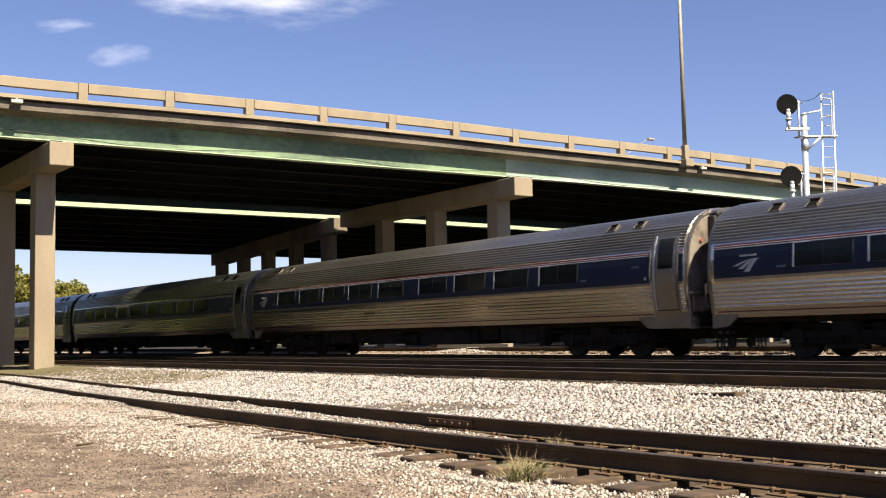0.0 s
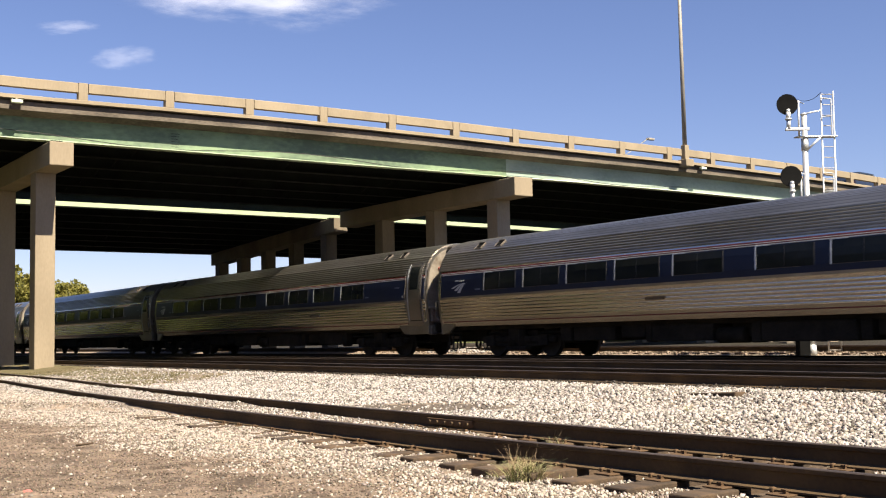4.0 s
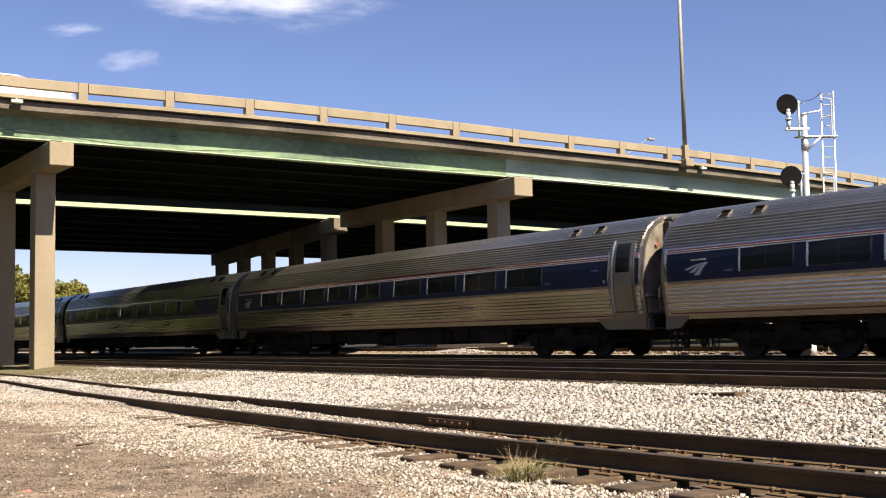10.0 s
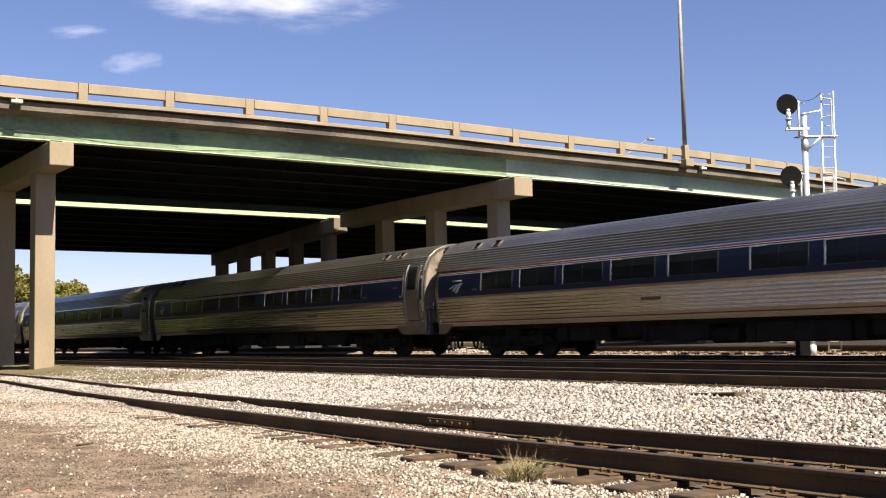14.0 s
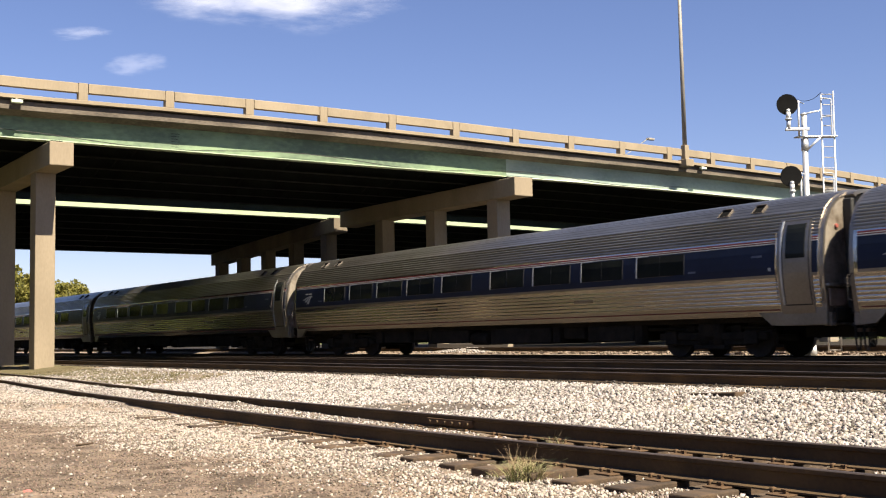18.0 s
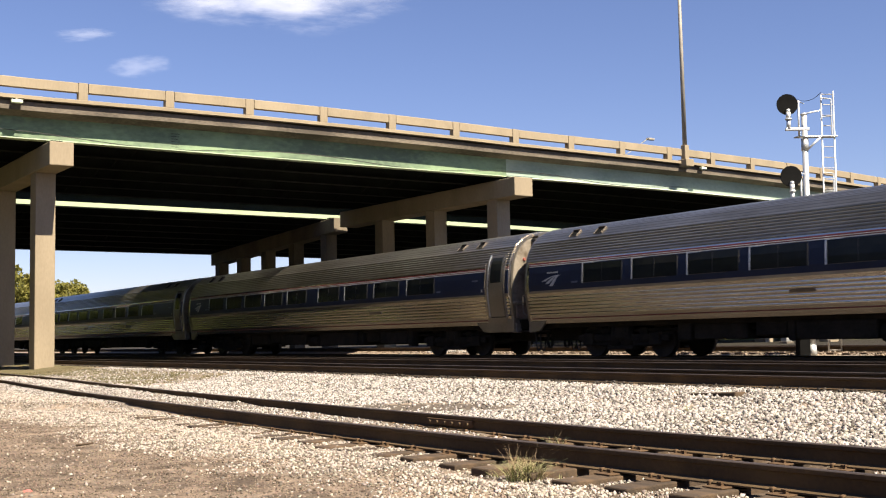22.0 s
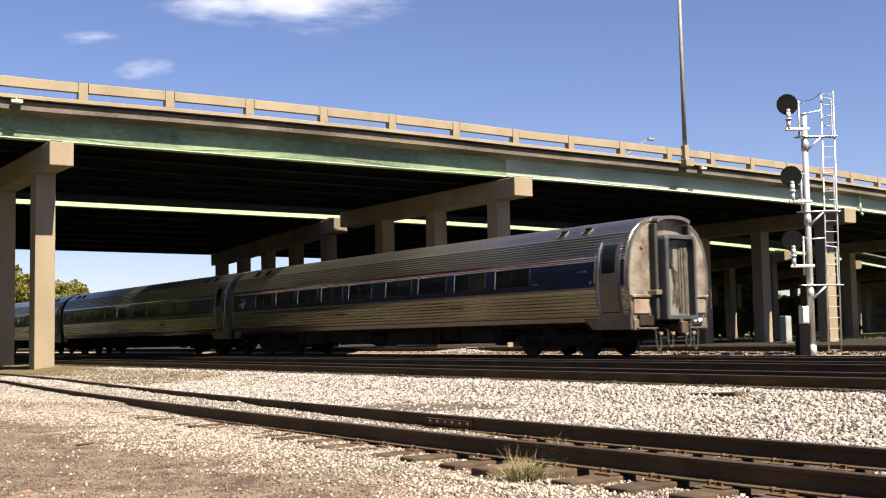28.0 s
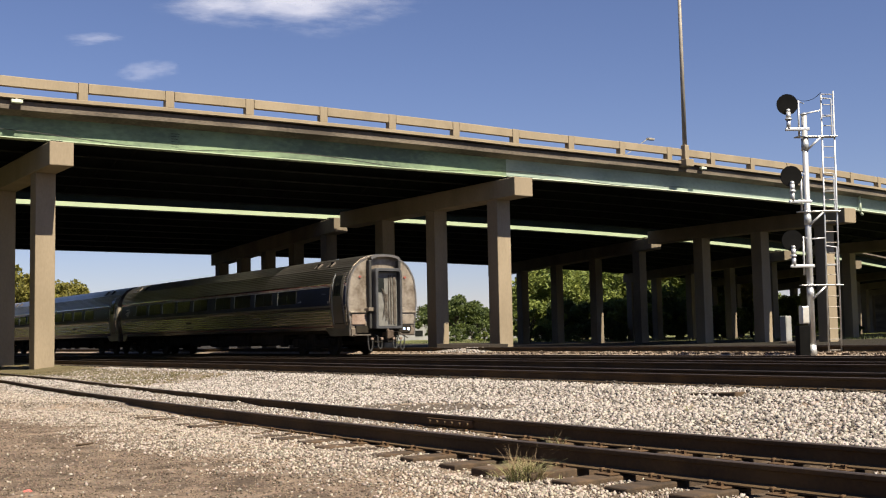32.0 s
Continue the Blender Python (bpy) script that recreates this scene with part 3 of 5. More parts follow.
SIDE = [(1.34, 0.98), (1.47, 1.02), (1.50, 1.20), (1.545, 1.50), (1.575, 1.75), (1.59, 1.95), (1.595, 2.10), (1.58, 2.40), (1.545, 2.70), (1.50, 2.92), (1.40, 3.15), (1.22, 3.42), (0.98, 3.62), (0.66, 3.76), (0.33, 3.84), (0.0, 3.86)]


def side_y(z):
    for (y0, z0), (y1, z1) in zip(SIDE[1:], SIDE[2:]):
        if z0 <= z <= z1:
            return y0 + (y1 - y0) * (z - z0) / (z1 - z0)
    return 1.47


def roof_z(y):
    for (y0, z0), (y1, z1) in zip(SIDE[10:], SIDE[11:]):
        if y1 <= y <= y0:
            return z0 + (z1 - z0) * (y - y0) / (y1 - y0)
    return 3.86


def coach_section():
    """Half section with fluted bands below the belt and on the roof flank."""
    pts = [(1.30, 0.94), (1.46, 0.97), (1.49, 1.15)]
    z = 1.20
    while z < 1.78:
        y = side_y(z)
        pts += [(y, z), (y + 0.0035, z + 0.018), (y + 0.0048, z + 0.036), (y + 0.0035, z + 0.054), (y, z + 0.072)]
        z += 0.098
    pts += [(side_y(1.86), 1.86), (side_y(1.95), 1.95), (side_y(2.1), 2.10), (side_y(2.4), 2.4), (side_y(2.7), 2.7)]
    z = 2.79
    while z < 3.36:
        y = side_y(z)
        pts += [(y, z), (y + 0.0055, z + 0.010), (y + 0.0055, z + 0.040), (y, z + 0.050)]
        z += 0.078
    # ribs go on over the shoulder to the crown
    y = 1.20
    while y > 0.12:
        pts += [(y, roof_z(y)), (y - 0.006, roof_z(y) + 0.018), (y - 0.06, roof_z(y - 0.06) + 0.019), (y - 0.068, roof_z(y - 0.068))]
        y -= 0.098
    pts += [(0.0, 3.86)]
    return pts


WINDOW_EDGES = [(21.30, 22.82), (19.30, 20.88), (17.32, 18.92), (15.35, 16.95), (13.23, 14.83), (10.6, 12.2), (8.52, 10.12), (6.4, 8.0), (4.2, 5.83)]


def one_side(x0, x1, z0, z1, out, sg, n=4, thick=0.01):
    """A thin curved plate that lies on one coach side."""
    rows = []
    for x in (x0, x1):
        zs = [z0 + (z1 - z0) * i / n for i in range(n + 1)]
        rows.append([(x, sg * (side_y(z) + out), z) for z in zs] + [(x, sg * (side_y(z) + out - thick), z) for z in zs[::-1]])
    return sweep(bmesh.new(), rows)


def arch(x0, x1, scale_y, scale_z, base=0.98):
    """The coach's outline, drawn in a little, as a slab across the car."""
    half = [(1.30, 0.98), (1.47, 1.02), (1.545, 1.5), (1.59, 1.95), (1.595, 2.1), (1.58, 2.4), (1.5, 2.92), (1.40, 3.15), (1.22, 3.42), (0.98, 3.62), (0.66, 3.76), (0.33, 3.84), (0.0, 3.86)]
    ring = [(y * scale_y, base + (z - base) * scale_z) for y, z in half]
    ring += [(-y, z) for y, z in ring[-2::-1]]
    return [[(x, y, z) for y, z in ring] for x in (x0, x1)]


def truck(parent, x):
    t = part("bogie", boxed(-1.75, 1.75, -1.08, -0.92, 0.42, 0.62, bevel=0.04), BLACK, parent, "dark cast steel bogie")
    t.location = (x, 0, 0)
    part("side_frame", boxed(-1.75, 1.75, 0.92, 1.08, 0.42, 0.62, bevel=0.04), BLACK, t)
    part("bolster", boxed(-0.35, 0.35, -1.15, 1.15, 0.5, 0.85, bevel=0.04), BLACK, t)
    for sg in (-1, 1):
        for ax in (-1.295, 1.295):
            part("axle_box", boxed(ax - 0.2, ax + 0.2, sg * 1.09 - 0.06, sg * 1.09 + 0.06, 0.32, 0.66, bevel=0.03), BLACK, t)
        for k in (-0.24, 0.24):
            part("spring", rod(bmesh.new(), (k, sg * 1.02, 0.30), (k, sg * 1.02, 0.85), 0.15, n=12), BLACK, t)
        part("spring_plank", boxed(-0.5, 0.5, sg * 1.02 - 0.13, sg * 1.02 + 0.13, 0.20, 0.31, bevel=0.02), BLACK, t)
        part("equaliser", boxed(-1.25, 1.25, sg * 0.98 - 0.05, sg * 0.98 + 0.05, 0.30, 0.45, bevel=0.03), BLACK, t)
        for k in (-0.74, 0.74):
            part("brake_unit", boxed(k - 0.16, k + 0.16, sg * 0.88 - 0.1, sg * 0.88 + 0.1, 0.28, 0.80, bevel=0.03), BLACK, t)
    for ax in (-1.295, 1.295):
        bm = bmesh.new()
        rod(bm, (0, -1.0, 0), (0, 1.0, 0), 0.085, n=10)
        for sg in (-1, 1):
            rod(bm, (0, sg * 0.70, 0), (0, sg * 0.83, 0), 0.457, n=28)
            rod(bm, (0, sg * 0.675, 0), (0, sg * 0.705, 0), 0.485, n=28)
            for k in range(5):
                a = 2 * math.pi * k / 5
                rod(bm, (0.27 * math.cos(a), sg * 0.82, 0.27 * math.sin(a)), (0.27 * math.cos(a), sg * 0.84, 0.27 * math.sin(a)), 0.05, n=8)
        w = part("wheelset", bm, WHEEL, t, "steel wheelset with worn treads")
        w.location = (ax, 0, 0.457)
    return t


def coach_end(c, x, way, rear):
    """End wall, hood, gangway and running gear of one coach end; way is -1 at the rear."""
    part("end_panel", sweep(bmesh.new(), arch(x, x + 0.10 * way, 0.955, 0.985)), END_STEEL, c, "pale weathered end wall")
    rim = bmesh.new()
    outer, inner = arch(x, x + 0.12 * way, 0.985, 1.0), arch(x, x + 0.12 * way, 0.95, 0.98)
    vo = [[rim.verts.new(p) for p in r] for r in outer]
    vi = [[rim.verts.new(p) for p in r] for r in inner]
    for k in range(len(vo[0]) - 1):
        rim.faces.new((vo[0][k], vo[0][k + 1], vo[1][k + 1], vo[1][k]))
        rim.faces.new((vi[0][k], vi[1][k], vi[1][k + 1], vi[0][k + 1]))
        rim.faces.new((vo[1][k], vo[1][k + 1], vi[1][k + 1], vi[1][k]))
    bmesh.ops.recalc_face_normals(rim, faces=rim.faces)
    part("end_rim", rim, DOOR_STEEL, c)
    out = 0.60 if rear else 0.28

    def xb(d0, d1):
        a, e = x + d0 * way, x + d1 * way
        return (min(a, e), max(a, e))

    # gangway frame, its recess and the door inside
    ring_o, ring_i = [], []
    for hw, z0, z1, r, ring in ((0.60, 0.98, 3.30, 0.15, ring_o), (0.495, 1.09, 3.19, 0.09, ring_i)):
        for cy, cz, a0 in ((hw - r, z1 - r, 0), (-hw + r, z1 - r, 90), (-hw + 0.04, z0 + 0.04, 180), (hw - 0.04, z0 + 0.04, 270)):
            rr = r if a0 < 180 else 0.04
            ring += [(cy + rr * math.cos(radians(a0 + 22.5 * k)), cz + rr * math.sin(radians(a0 + 22.5 * k))) for k in range(5)]
    bm = bmesh.new()
    lv = [[bm.verts.new((x + d * way, y, z)) for y, z in ring] for d, ring in ((0.10, ring_o), (out - 0.03, ring_o), (out, [(y * 0.965, 0.04 + z * 0.981) for y, z in ring_o]), (out, ring_i), (0.10, ring_i))]
    for la, lb in zip(lv, lv[1:] + lv[:1]):
        for k in range(len(la)):
            e = (k + 1) % len(la)
            bm.faces.new((la[k], la[e], lb[e], lb[k]))
    bmesh.ops.recalc_face_normals(bm, faces=bm.faces)
    g = part("gangway_frame", bm, DIAPHRAGM, c, "dark rubber gangway frame")
    bm = bmesh.new()
    for y0, y1 in ((-0.72, -0.605), (0.605, 0.72)):
        box(bm, *xb(0.10, out * 0.55), y0, y1, 1.0, 3.62, bevel=0.03)
    part("bellows", bm, RUBBER, g)
    for sg in (1, -1):
        part("diaphragm_bracket", boxed(*xb(0.10, out * 0.7), min(sg * 0.605, sg * 0.82), max(sg * 0.605, sg * 0.82), 1.66, 1.80, bevel=0.02), END_STEEL, g)
    dd = 0.10 if not rear else 0.34
    door = part("end_door", boxed(*xb(dd, dd + 0.03), -0.49, 0.49, 1.10, 3.17), DOOR_GREY, c, "grey end door behind a folding gate")
    part("door_window", boxed(*xb(dd + 0.03, dd + 0.04), 0.10, 0.36, 2.38, 2.92), WINDOW_GLASS, door)
    bm = bmesh.new()
    for y0, y1 in ((-0.42, -0.30), (-0.24, -0.18), (-0.12, -0.09)):
        box(bm, *xb(dd + 0.03, dd + 0.07), y0, y1, 1.16, 3.05, bevel=0.01)
    part("folded_gate", bm, GRIMY_METAL, door)
    bm = bmesh.new()
    for k in range(6):
        rod(bm, (x + (dd + 0.08) * way, -0.1 + 0.07 * k - (0.1 if k % 2 else 0), 1.2 + 0.05 * k), (x + (dd + 0.08) * way, 0.22 - 0.05 * k, 2.55 - 0.06 * k), 0.012, n=5)
    part("gate_chain", bm, GRIMY_METAL, door)
    part("door_handle_plate", boxed(*xb(dd + 0.03, dd + 0.07), -0.06, 0.10, 2.0, 2.32, bevel=0.02), GRIMY_METAL, door)
    # hood above the gangway
    bm = bmesh.new()
    rows = []
    for d in (0.05, out * 0.6):
        pts = [(x + d * way, 0.66 * math.cos(math.pi * k / 12), 3.70 + 0.15 * math.sin(math.pi * k / 12)) for k in range(13)]
        pts += [(x + d * way, 0.60 * math.cos(math.pi * k / 12), 3.62 + 0.14 * math.sin(math.pi * k / 12)) for k in range(12, -1, -1)]
        rows.append(pts)
    part("hood", sweep(bm, rows), DOOR_STEEL, c)
    # ledge, lower end and buffer beam
    for sg in (1, -1):
        part("ledge", boxed(*xb(0.10, 0.20), min(sg * 0.68, sg * 1.5), max(sg * 0.68, sg * 1.5), 1.60, 1.68, bevel=0.02), END_STEEL, c)
        part("corner_step", boxed(*xb(-0.05, 0.16), min(sg * 1.2, sg * 1.42), max(sg * 1.2, sg * 1.42), 0.72, 1.02, bevel=0.02), END_STEEL, c)
        lamp = part("marker_light", rod(bmesh.new(), (x + 0.08 * way, sg * 1.02, 2.98), (x + 0.15 * way, sg * 1.02, 2.98), 0.055, 0.045, 14), MARKER_RED if rear else LENS_OFF, c, "red marker lamp" if rear else "")
        for hy, low, far in ((0.34, 0.24, 0.42), (0.72, 0.16, 0.34)):
            bm = bmesh.new()
            pts = [(x + 0.1 * way, sg * (hy + 0.1), 0.80), (x + far * way, sg * (hy + 0.1), 0.70)]
            pts += [(x + far * way, sg * (hy + 0.09 * math.cos(math.pi * k / 6)), 0.40 - (0.40 - low) * math.sin(math.pi * k / 6)) for k in range(7)]
            pts += [(x + far * way, sg * (hy - 0.07), 0.58)]
            for a, e in zip(pts, pts[1:]):
                rod(bm, a, e, 0.024, n=6)
            h = part("air_hose", bm, RUBBER, c)
            part("hose_coupling", boxed(*xb(far - 0.04, far + 0.05), min(sg * (hy - 0.02), sg * (hy - 0.13)), max(sg * (hy - 0.02), sg * (hy - 0.13)), 0.57, 0.66, bevel=0.015), RUSTY_PINK, h)
        part("apron_panel", boxed(*xb(0.10, 0.15), min(sg * 0.80, sg * 1.40), max(sg * 0.80, sg * 1.40), 1.16, 1.56, bevel=0.02), RUSTY_PINK if sg > 0 else END_STEEL, c, "rust-stained lower end panel" if sg > 0 else "")
        part("foot_step", boxed(*xb(0.10, 0.24), min(sg * 0.62, sg * 1.36), max(sg * 0.62, sg * 1.36), 0.74, 0.79, bevel=0.01), GRIMY_METAL, c)
        rodm = bmesh.new()
        hr = [(x + 0.02 * way, sg * 1.60, 1.25), (x + 0.14 * way, sg * 1.64, 1.3), (x + 0.14 * way, sg * 1.64, 1.8), (x + 0.02 * way, sg * 1.60, 1.85)]
        for a, e in zip(hr, hr[1:]):
            rod(rodm, a, e, 0.014, n=6)
        part("grab_rail", rodm, GRIMY_METAL, c)
    if not rear:
        part("lower_diaphragm", boxed(*xb(0.16, 0.44), -1.05, 1.05, 0.80, 1.62, bevel=0.04), DIAPHRAGM, c, "dark grey lower diaphragm")
    part("buffer_beam", boxed(*xb(-0.3, 0.12), -1.2, 1.2, 0.78, 0.98, bevel=0.02), BLACK, c)
    bm = boxed(*xb(-0.2, out - 0.12), -0.1, 0.1, 0.70, 0.88, bevel=0.03)
    box(bm, *xb(out - 0.16, out + 0.02), -0.17, 0.10, 0.62, 0.94, bevel=0.04)
    box(bm, *xb(out - 0.06, out + 0.10), 0.03, 0.17, 0.60, 0.95, bevel=0.04)
    rod(bm, (x + (out + 0.02) * way, 0.1, 0.55), (x + (out + 0.02) * way, 0.1, 1.0), 0.03, n=8)
    k = part("coupler", bm, COUPLER, c, "rusty knuckle coupler")
    bm = bmesh.new()
    rod(bm, (x + (out - 0.1) * way, -0.16, 0.9), (x + 0.15 * way, -0.75, 0.84), 0.018, n=6)
    rod(bm, (x + 0.15 * way, -0.75, 0.84), (x + 0.15 * way, -1.1, 0.62), 0.018, n=6)
    part("uncoupling_lever", bm, GRIMY_METAL, c)
    if rear:
        part("lamp_box", boxed(*xb(0.10, 0.16), -1.26, -0.72, 0.84, 1.12, bevel=0.02), BLACK, c)
        for y, lit in ((-1.12, TAIL_GLOW), (-0.92, TAIL_DIM)):
            lamp = part("tail_lamp", rod(bmesh.new(), (x + 0.12 * way, y, 0.98), (x + 0.19 * way, y, 0.98), 0.052, n=14), lit, c, "bluish white tail lamp")
            part("bezel", rod(bmesh.new(), (x + 0.12 * way, y, 0.98), (x + 0.175 * way, y, 0.98), 0.07, n=14), GRIMY_METAL, lamp)
        part("cable_box", boxed(*xb(0.1, 0.2), 0.72, 1.26, 0.84, 1.12, bevel=0.02), BLACK, c)


def build_coach():
    c = empty("passenger_coach")
    half = coach_section()
    ring = [(y, z) for y, z in half] + [(-y, z) for y, z in half[-2::-1]]
    x0, x1 = 0.2, 25.3
    skin = [1 if z > 2.76 else 0 for y, z in ring]
    part("body", sweep(bmesh.new(), [[(x, y, z) for y, z in ring] for x in (x0, x1)], mats=skin), [STAINLESS, ROOF_STEEL], c, "fluted stainless steel body")
    part("underframe", boxed(0.4, 25.2, -1.2, 1.2, 0.84, 0.99, bevel=0.03), BLACK, c)
    for sg in (1, -1):
        for xa, xe in ((1.36, 25.2), (0.22, 0.37)):
            part("belt_rail", one_side(xa, xe, 1.86, 1.93, 0.013, sg, 1, 0.02), DOOR_STEEL, c)
            part("blue_stripe", one_side(xa, xe, 1.93, 2.64, 0.008, sg, 4, 0.012), BLUE_PAINT, c, "dark blue painted window band")
            part("white_stripe", one_side(xa, xe, 2.645, 2.668, 0.010, sg, 1), WHITE_PAINT, c)
            part("red_stripe", one_side(xa, xe, 2.672, 2.692, 0.010, sg, 1), RED_PAINT, c)
            part("pale_stripe", one_side(xa, xe, 2.697, 2.712, 0.010, sg, 1), WHITE_PAINT, c)
            part("upper_red_stripe", one_side(xa, xe, 2.717, 2.75, 0.010, sg, 1), RED_PAINT, c)
        part("lower_red_stripe", one_side(1.36, 25.2, 1.10, 1.13, 0.010, sg, 1), RED_PAINT, c)
        for a, e in WINDOW_EDGES:
            w = part("window", one_side(a, e, 2.09, 2.615, 0.014, sg, 3), WINDOW_GLASS, c)
            part("front_moulding", one_side(e, e + 0.04, 2.08, 2.63, 0.022, sg, 3), GALVANISED, w)
            part("head_moulding", one_side(e - 0.42, e + 0.04, 2.63, 2.641, 0.022, sg, 1), GALVANISED, w)
            part("gasket", one_side(a - 0.03, a, 2.09, 2.615, 0.016, sg, 3), RUBBER, w)
            part("sill", one_side(a + 0.35, e, 2.08, 2.09, 0.018, sg, 1), GRIMY_METAL, w)
            part("mullion", one_side((a + e) / 2 - 0.007, (a + e) / 2 + 0.007, 2.09, 2.615, 0.016, sg, 3), RUBBER, w)
        # painted mark at the leading end: three sweeping white bands
        mark = bmesh.new()
        for k in range(3):
            rows = []
            for i in range(7):
                f = i / 6
                xx = 24.52 - 0.17 * k - (0.62 - 0.13 * k) * f
                zz = 2.20 - 0.075 * k + (0.16 + 0.075 * k) * math.sin(f * 1.5)
                wd = 0.085 - 0.05 * f
                yy = sg * (side_y(zz) + 0.012)
                rows.append([(xx - wd, yy, zz), (xx + wd, yy, zz)])
            sweep(mark, rows, closed=False)
        part("painted_mark", mark, WHITE_PAINT, c, "white sweeping three-band mark")
        bars = bmesh.new()
        for k in range(6):
            box(bars, 23.9 + 0.085 * k, 23.955 + 0.085 * k, min(sg * (side_y(2.44) + 0.008), sg * (side_y(2.44) + 0.012)), max(sg * (side_y(2.44) + 0.008), sg * (side_y(2.44) + 0.012)), 2.42, 2.465)
        part("lettering_bars", bars, WHITE_PAINT, c)
        for xx, zz, wd in ((23.05, 2.1, 0.26), (1.75, 2.36, 0.3), (3.8, 2.1, 0.24)):
            part("number_bar", one_side(xx, xx + wd, zz, zz + 0.05, 0.012, sg, 1), LENS_OFF, c)
        part("data_plate", one_side(7.6, 8.4, 1.50, 1.58, 0.014, sg, 1), DOOR_STEEL, c)
        part("emblem", one_side(1.5, 1.57, 2.02, 2.10, 0.012, sg, 1), WHITE_PAINT, c)
        # vestibule door at the trailing end
        fr = part("door_frame", one_side(0.38, 1.30, 1.02, 3.24, 0.026, sg, 8, 0.03), DOOR_STEEL, c)
        part("door_gasket", one_side(0.42, 1.16, 1.20, 3.17, 0.031, sg, 8, 0.02), RUBBER, c)
        dr = part("door", one_side(0.445, 1.135, 1.23, 3.14, 0.037, sg, 8, 0.02), DOOR_STEEL, c, "stainless steel vestibule door")
        part("door_window", one_side(0.53, 1.05, 2.28, 3.06, 0.050, sg, 8, 0.03), WINDOW_GLASS, dr)
        part("door_edge", one_side(1.17, 1.215, 1.22, 3.16, 0.045, sg, 8, 0.03), GALVANISED, c, "bright door edge strip")
        part("step_panel", boxed(0.10, 1.30, min(sg * 1.36, sg * 1.49), max(sg * 1.36, sg * 1.49), 0.74, 1.22, bevel=0.02), DOOR_STEEL, c)
        bm = bmesh.new()
        rod(bm, (1.33, sg * (side_y(1.3) + 0.06), 1.3), (1.33, sg * (side_y(2.1) + 0.06), 2.1), 0.011, n=6)
        rod(bm, (1.33, sg * (side_y(2.1) + 0.06), 2.1), (1.33, sg * (side_y(2.9) + 0.06), 2.9), 0.011, n=6)
        part("grab_rail", bm, GRIMY_METAL, c)
        # slanting skirt behind the steps, and the front corner skirt
        for pts in (((1.28, 0.74), (1.28, 1.06), (2.0, 1.06), (1.62, 0.76)), ((25.28, 0.74), (25.28, 1.06), (24.55, 1.06), (24.9, 0.76))):
            rows = [[(px, sg * yy, pz) for px, pz in pts] for yy in (1.40, 1.475)]
            part("corner_skirt", sweep(bmesh.new(), rows), DOOR_STEEL, c)
        for xx in (2.15, 3.2, 22.6, 23.65):
            v = part("roof_vent", boxed(-0.15, 0.15, -0.13, 0.13, -0.06, 0.012), BLACK_PAINT, c, "low dark roof vent in a grey frame")
            v.matrix_basis = pose(xx, sg * 1.08, 3.545, -40 * sg)
            for dims in ((-0.168, -0.15, -0.145, 0.145, -0.05, 0.045), (0.15, 0.168, -0.145, 0.145, -0.05, 0.03), (-0.15, 0.15, 0.13, 0.145, -0.05, 0.025), (-0.15, 0.15, -0.145, -0.13, -0.05, 0.06)):
                part("vent_frame", boxed(*dims, bevel=0.004), GRIMY_METAL, v)
    coach_end(c, 0.2, -1, True)
    coach_end(c, 25.3, 1, False)
    for x in (3.85, 21.9):
        truck(c, x)
    for xa, xc, w, z0 in ((6.4, 8.2, 1.25, 0.42), (8.5, 9.4, 1.1, 0.5), (9.8, 12.4, 1.28, 0.38), (12.8, 13.5, 1.0, 0.5), (13.9, 16.0, 1.25, 0.42), (16.3, 17.2, 1.2, 0.52), (17.5, 19.2, 1.15, 0.45)):
        part("equipment_box", boxed(xa, xc, -w, w, z0, 0.86, bevel=0.04), BLACK, c, "grimy underfloor equipment box")
    for sg in (1, -1):
        for xa, xe, zl in ((6.1, 6.38, 0.34), (9.45, 9.75, 0.4), (12.45, 12.75, 0.36), (16.05, 16.25, 0.4), (19.25, 19.7, 0.44)):
            part("hanger", boxed(xa, xe, min(sg * 0.95, sg * 1.22), max(sg * 0.95, sg * 1.22), zl, 0.87, bevel=0.03), BLACK, c)
        part("brake_pipe", rod(bmesh.new(), (2.0, sg * 0.9, 0.72), (23.5, sg * 0.9, 0.72), 0.05, n=6), BLACK, c)
        part("air_tank", rod(bmesh.new(), (13.0, sg * 1.02, 0.55), (13.85, sg * 1.02, 0.55), 0.2, n=14), BLACK, c)
        part("data_panel", one_side(15.2, 15.9, 1.50, 1.57, 0.019, sg, 1), RUSTY_BROWN, c, "stained stencil panel")
    for xa, xe in ((0.0, 1.4), (24.1, 25.5)):
        part("draft_gear", boxed(xa, xe, -0.55, 0.55, 0.46, 0.9, bevel=0.04), BLACK, c)
    return c


coach = build_coach()
tagged(coach, "stainless steel passenger coach with a dark blue window band", "railway coach", group="coaches of the train")


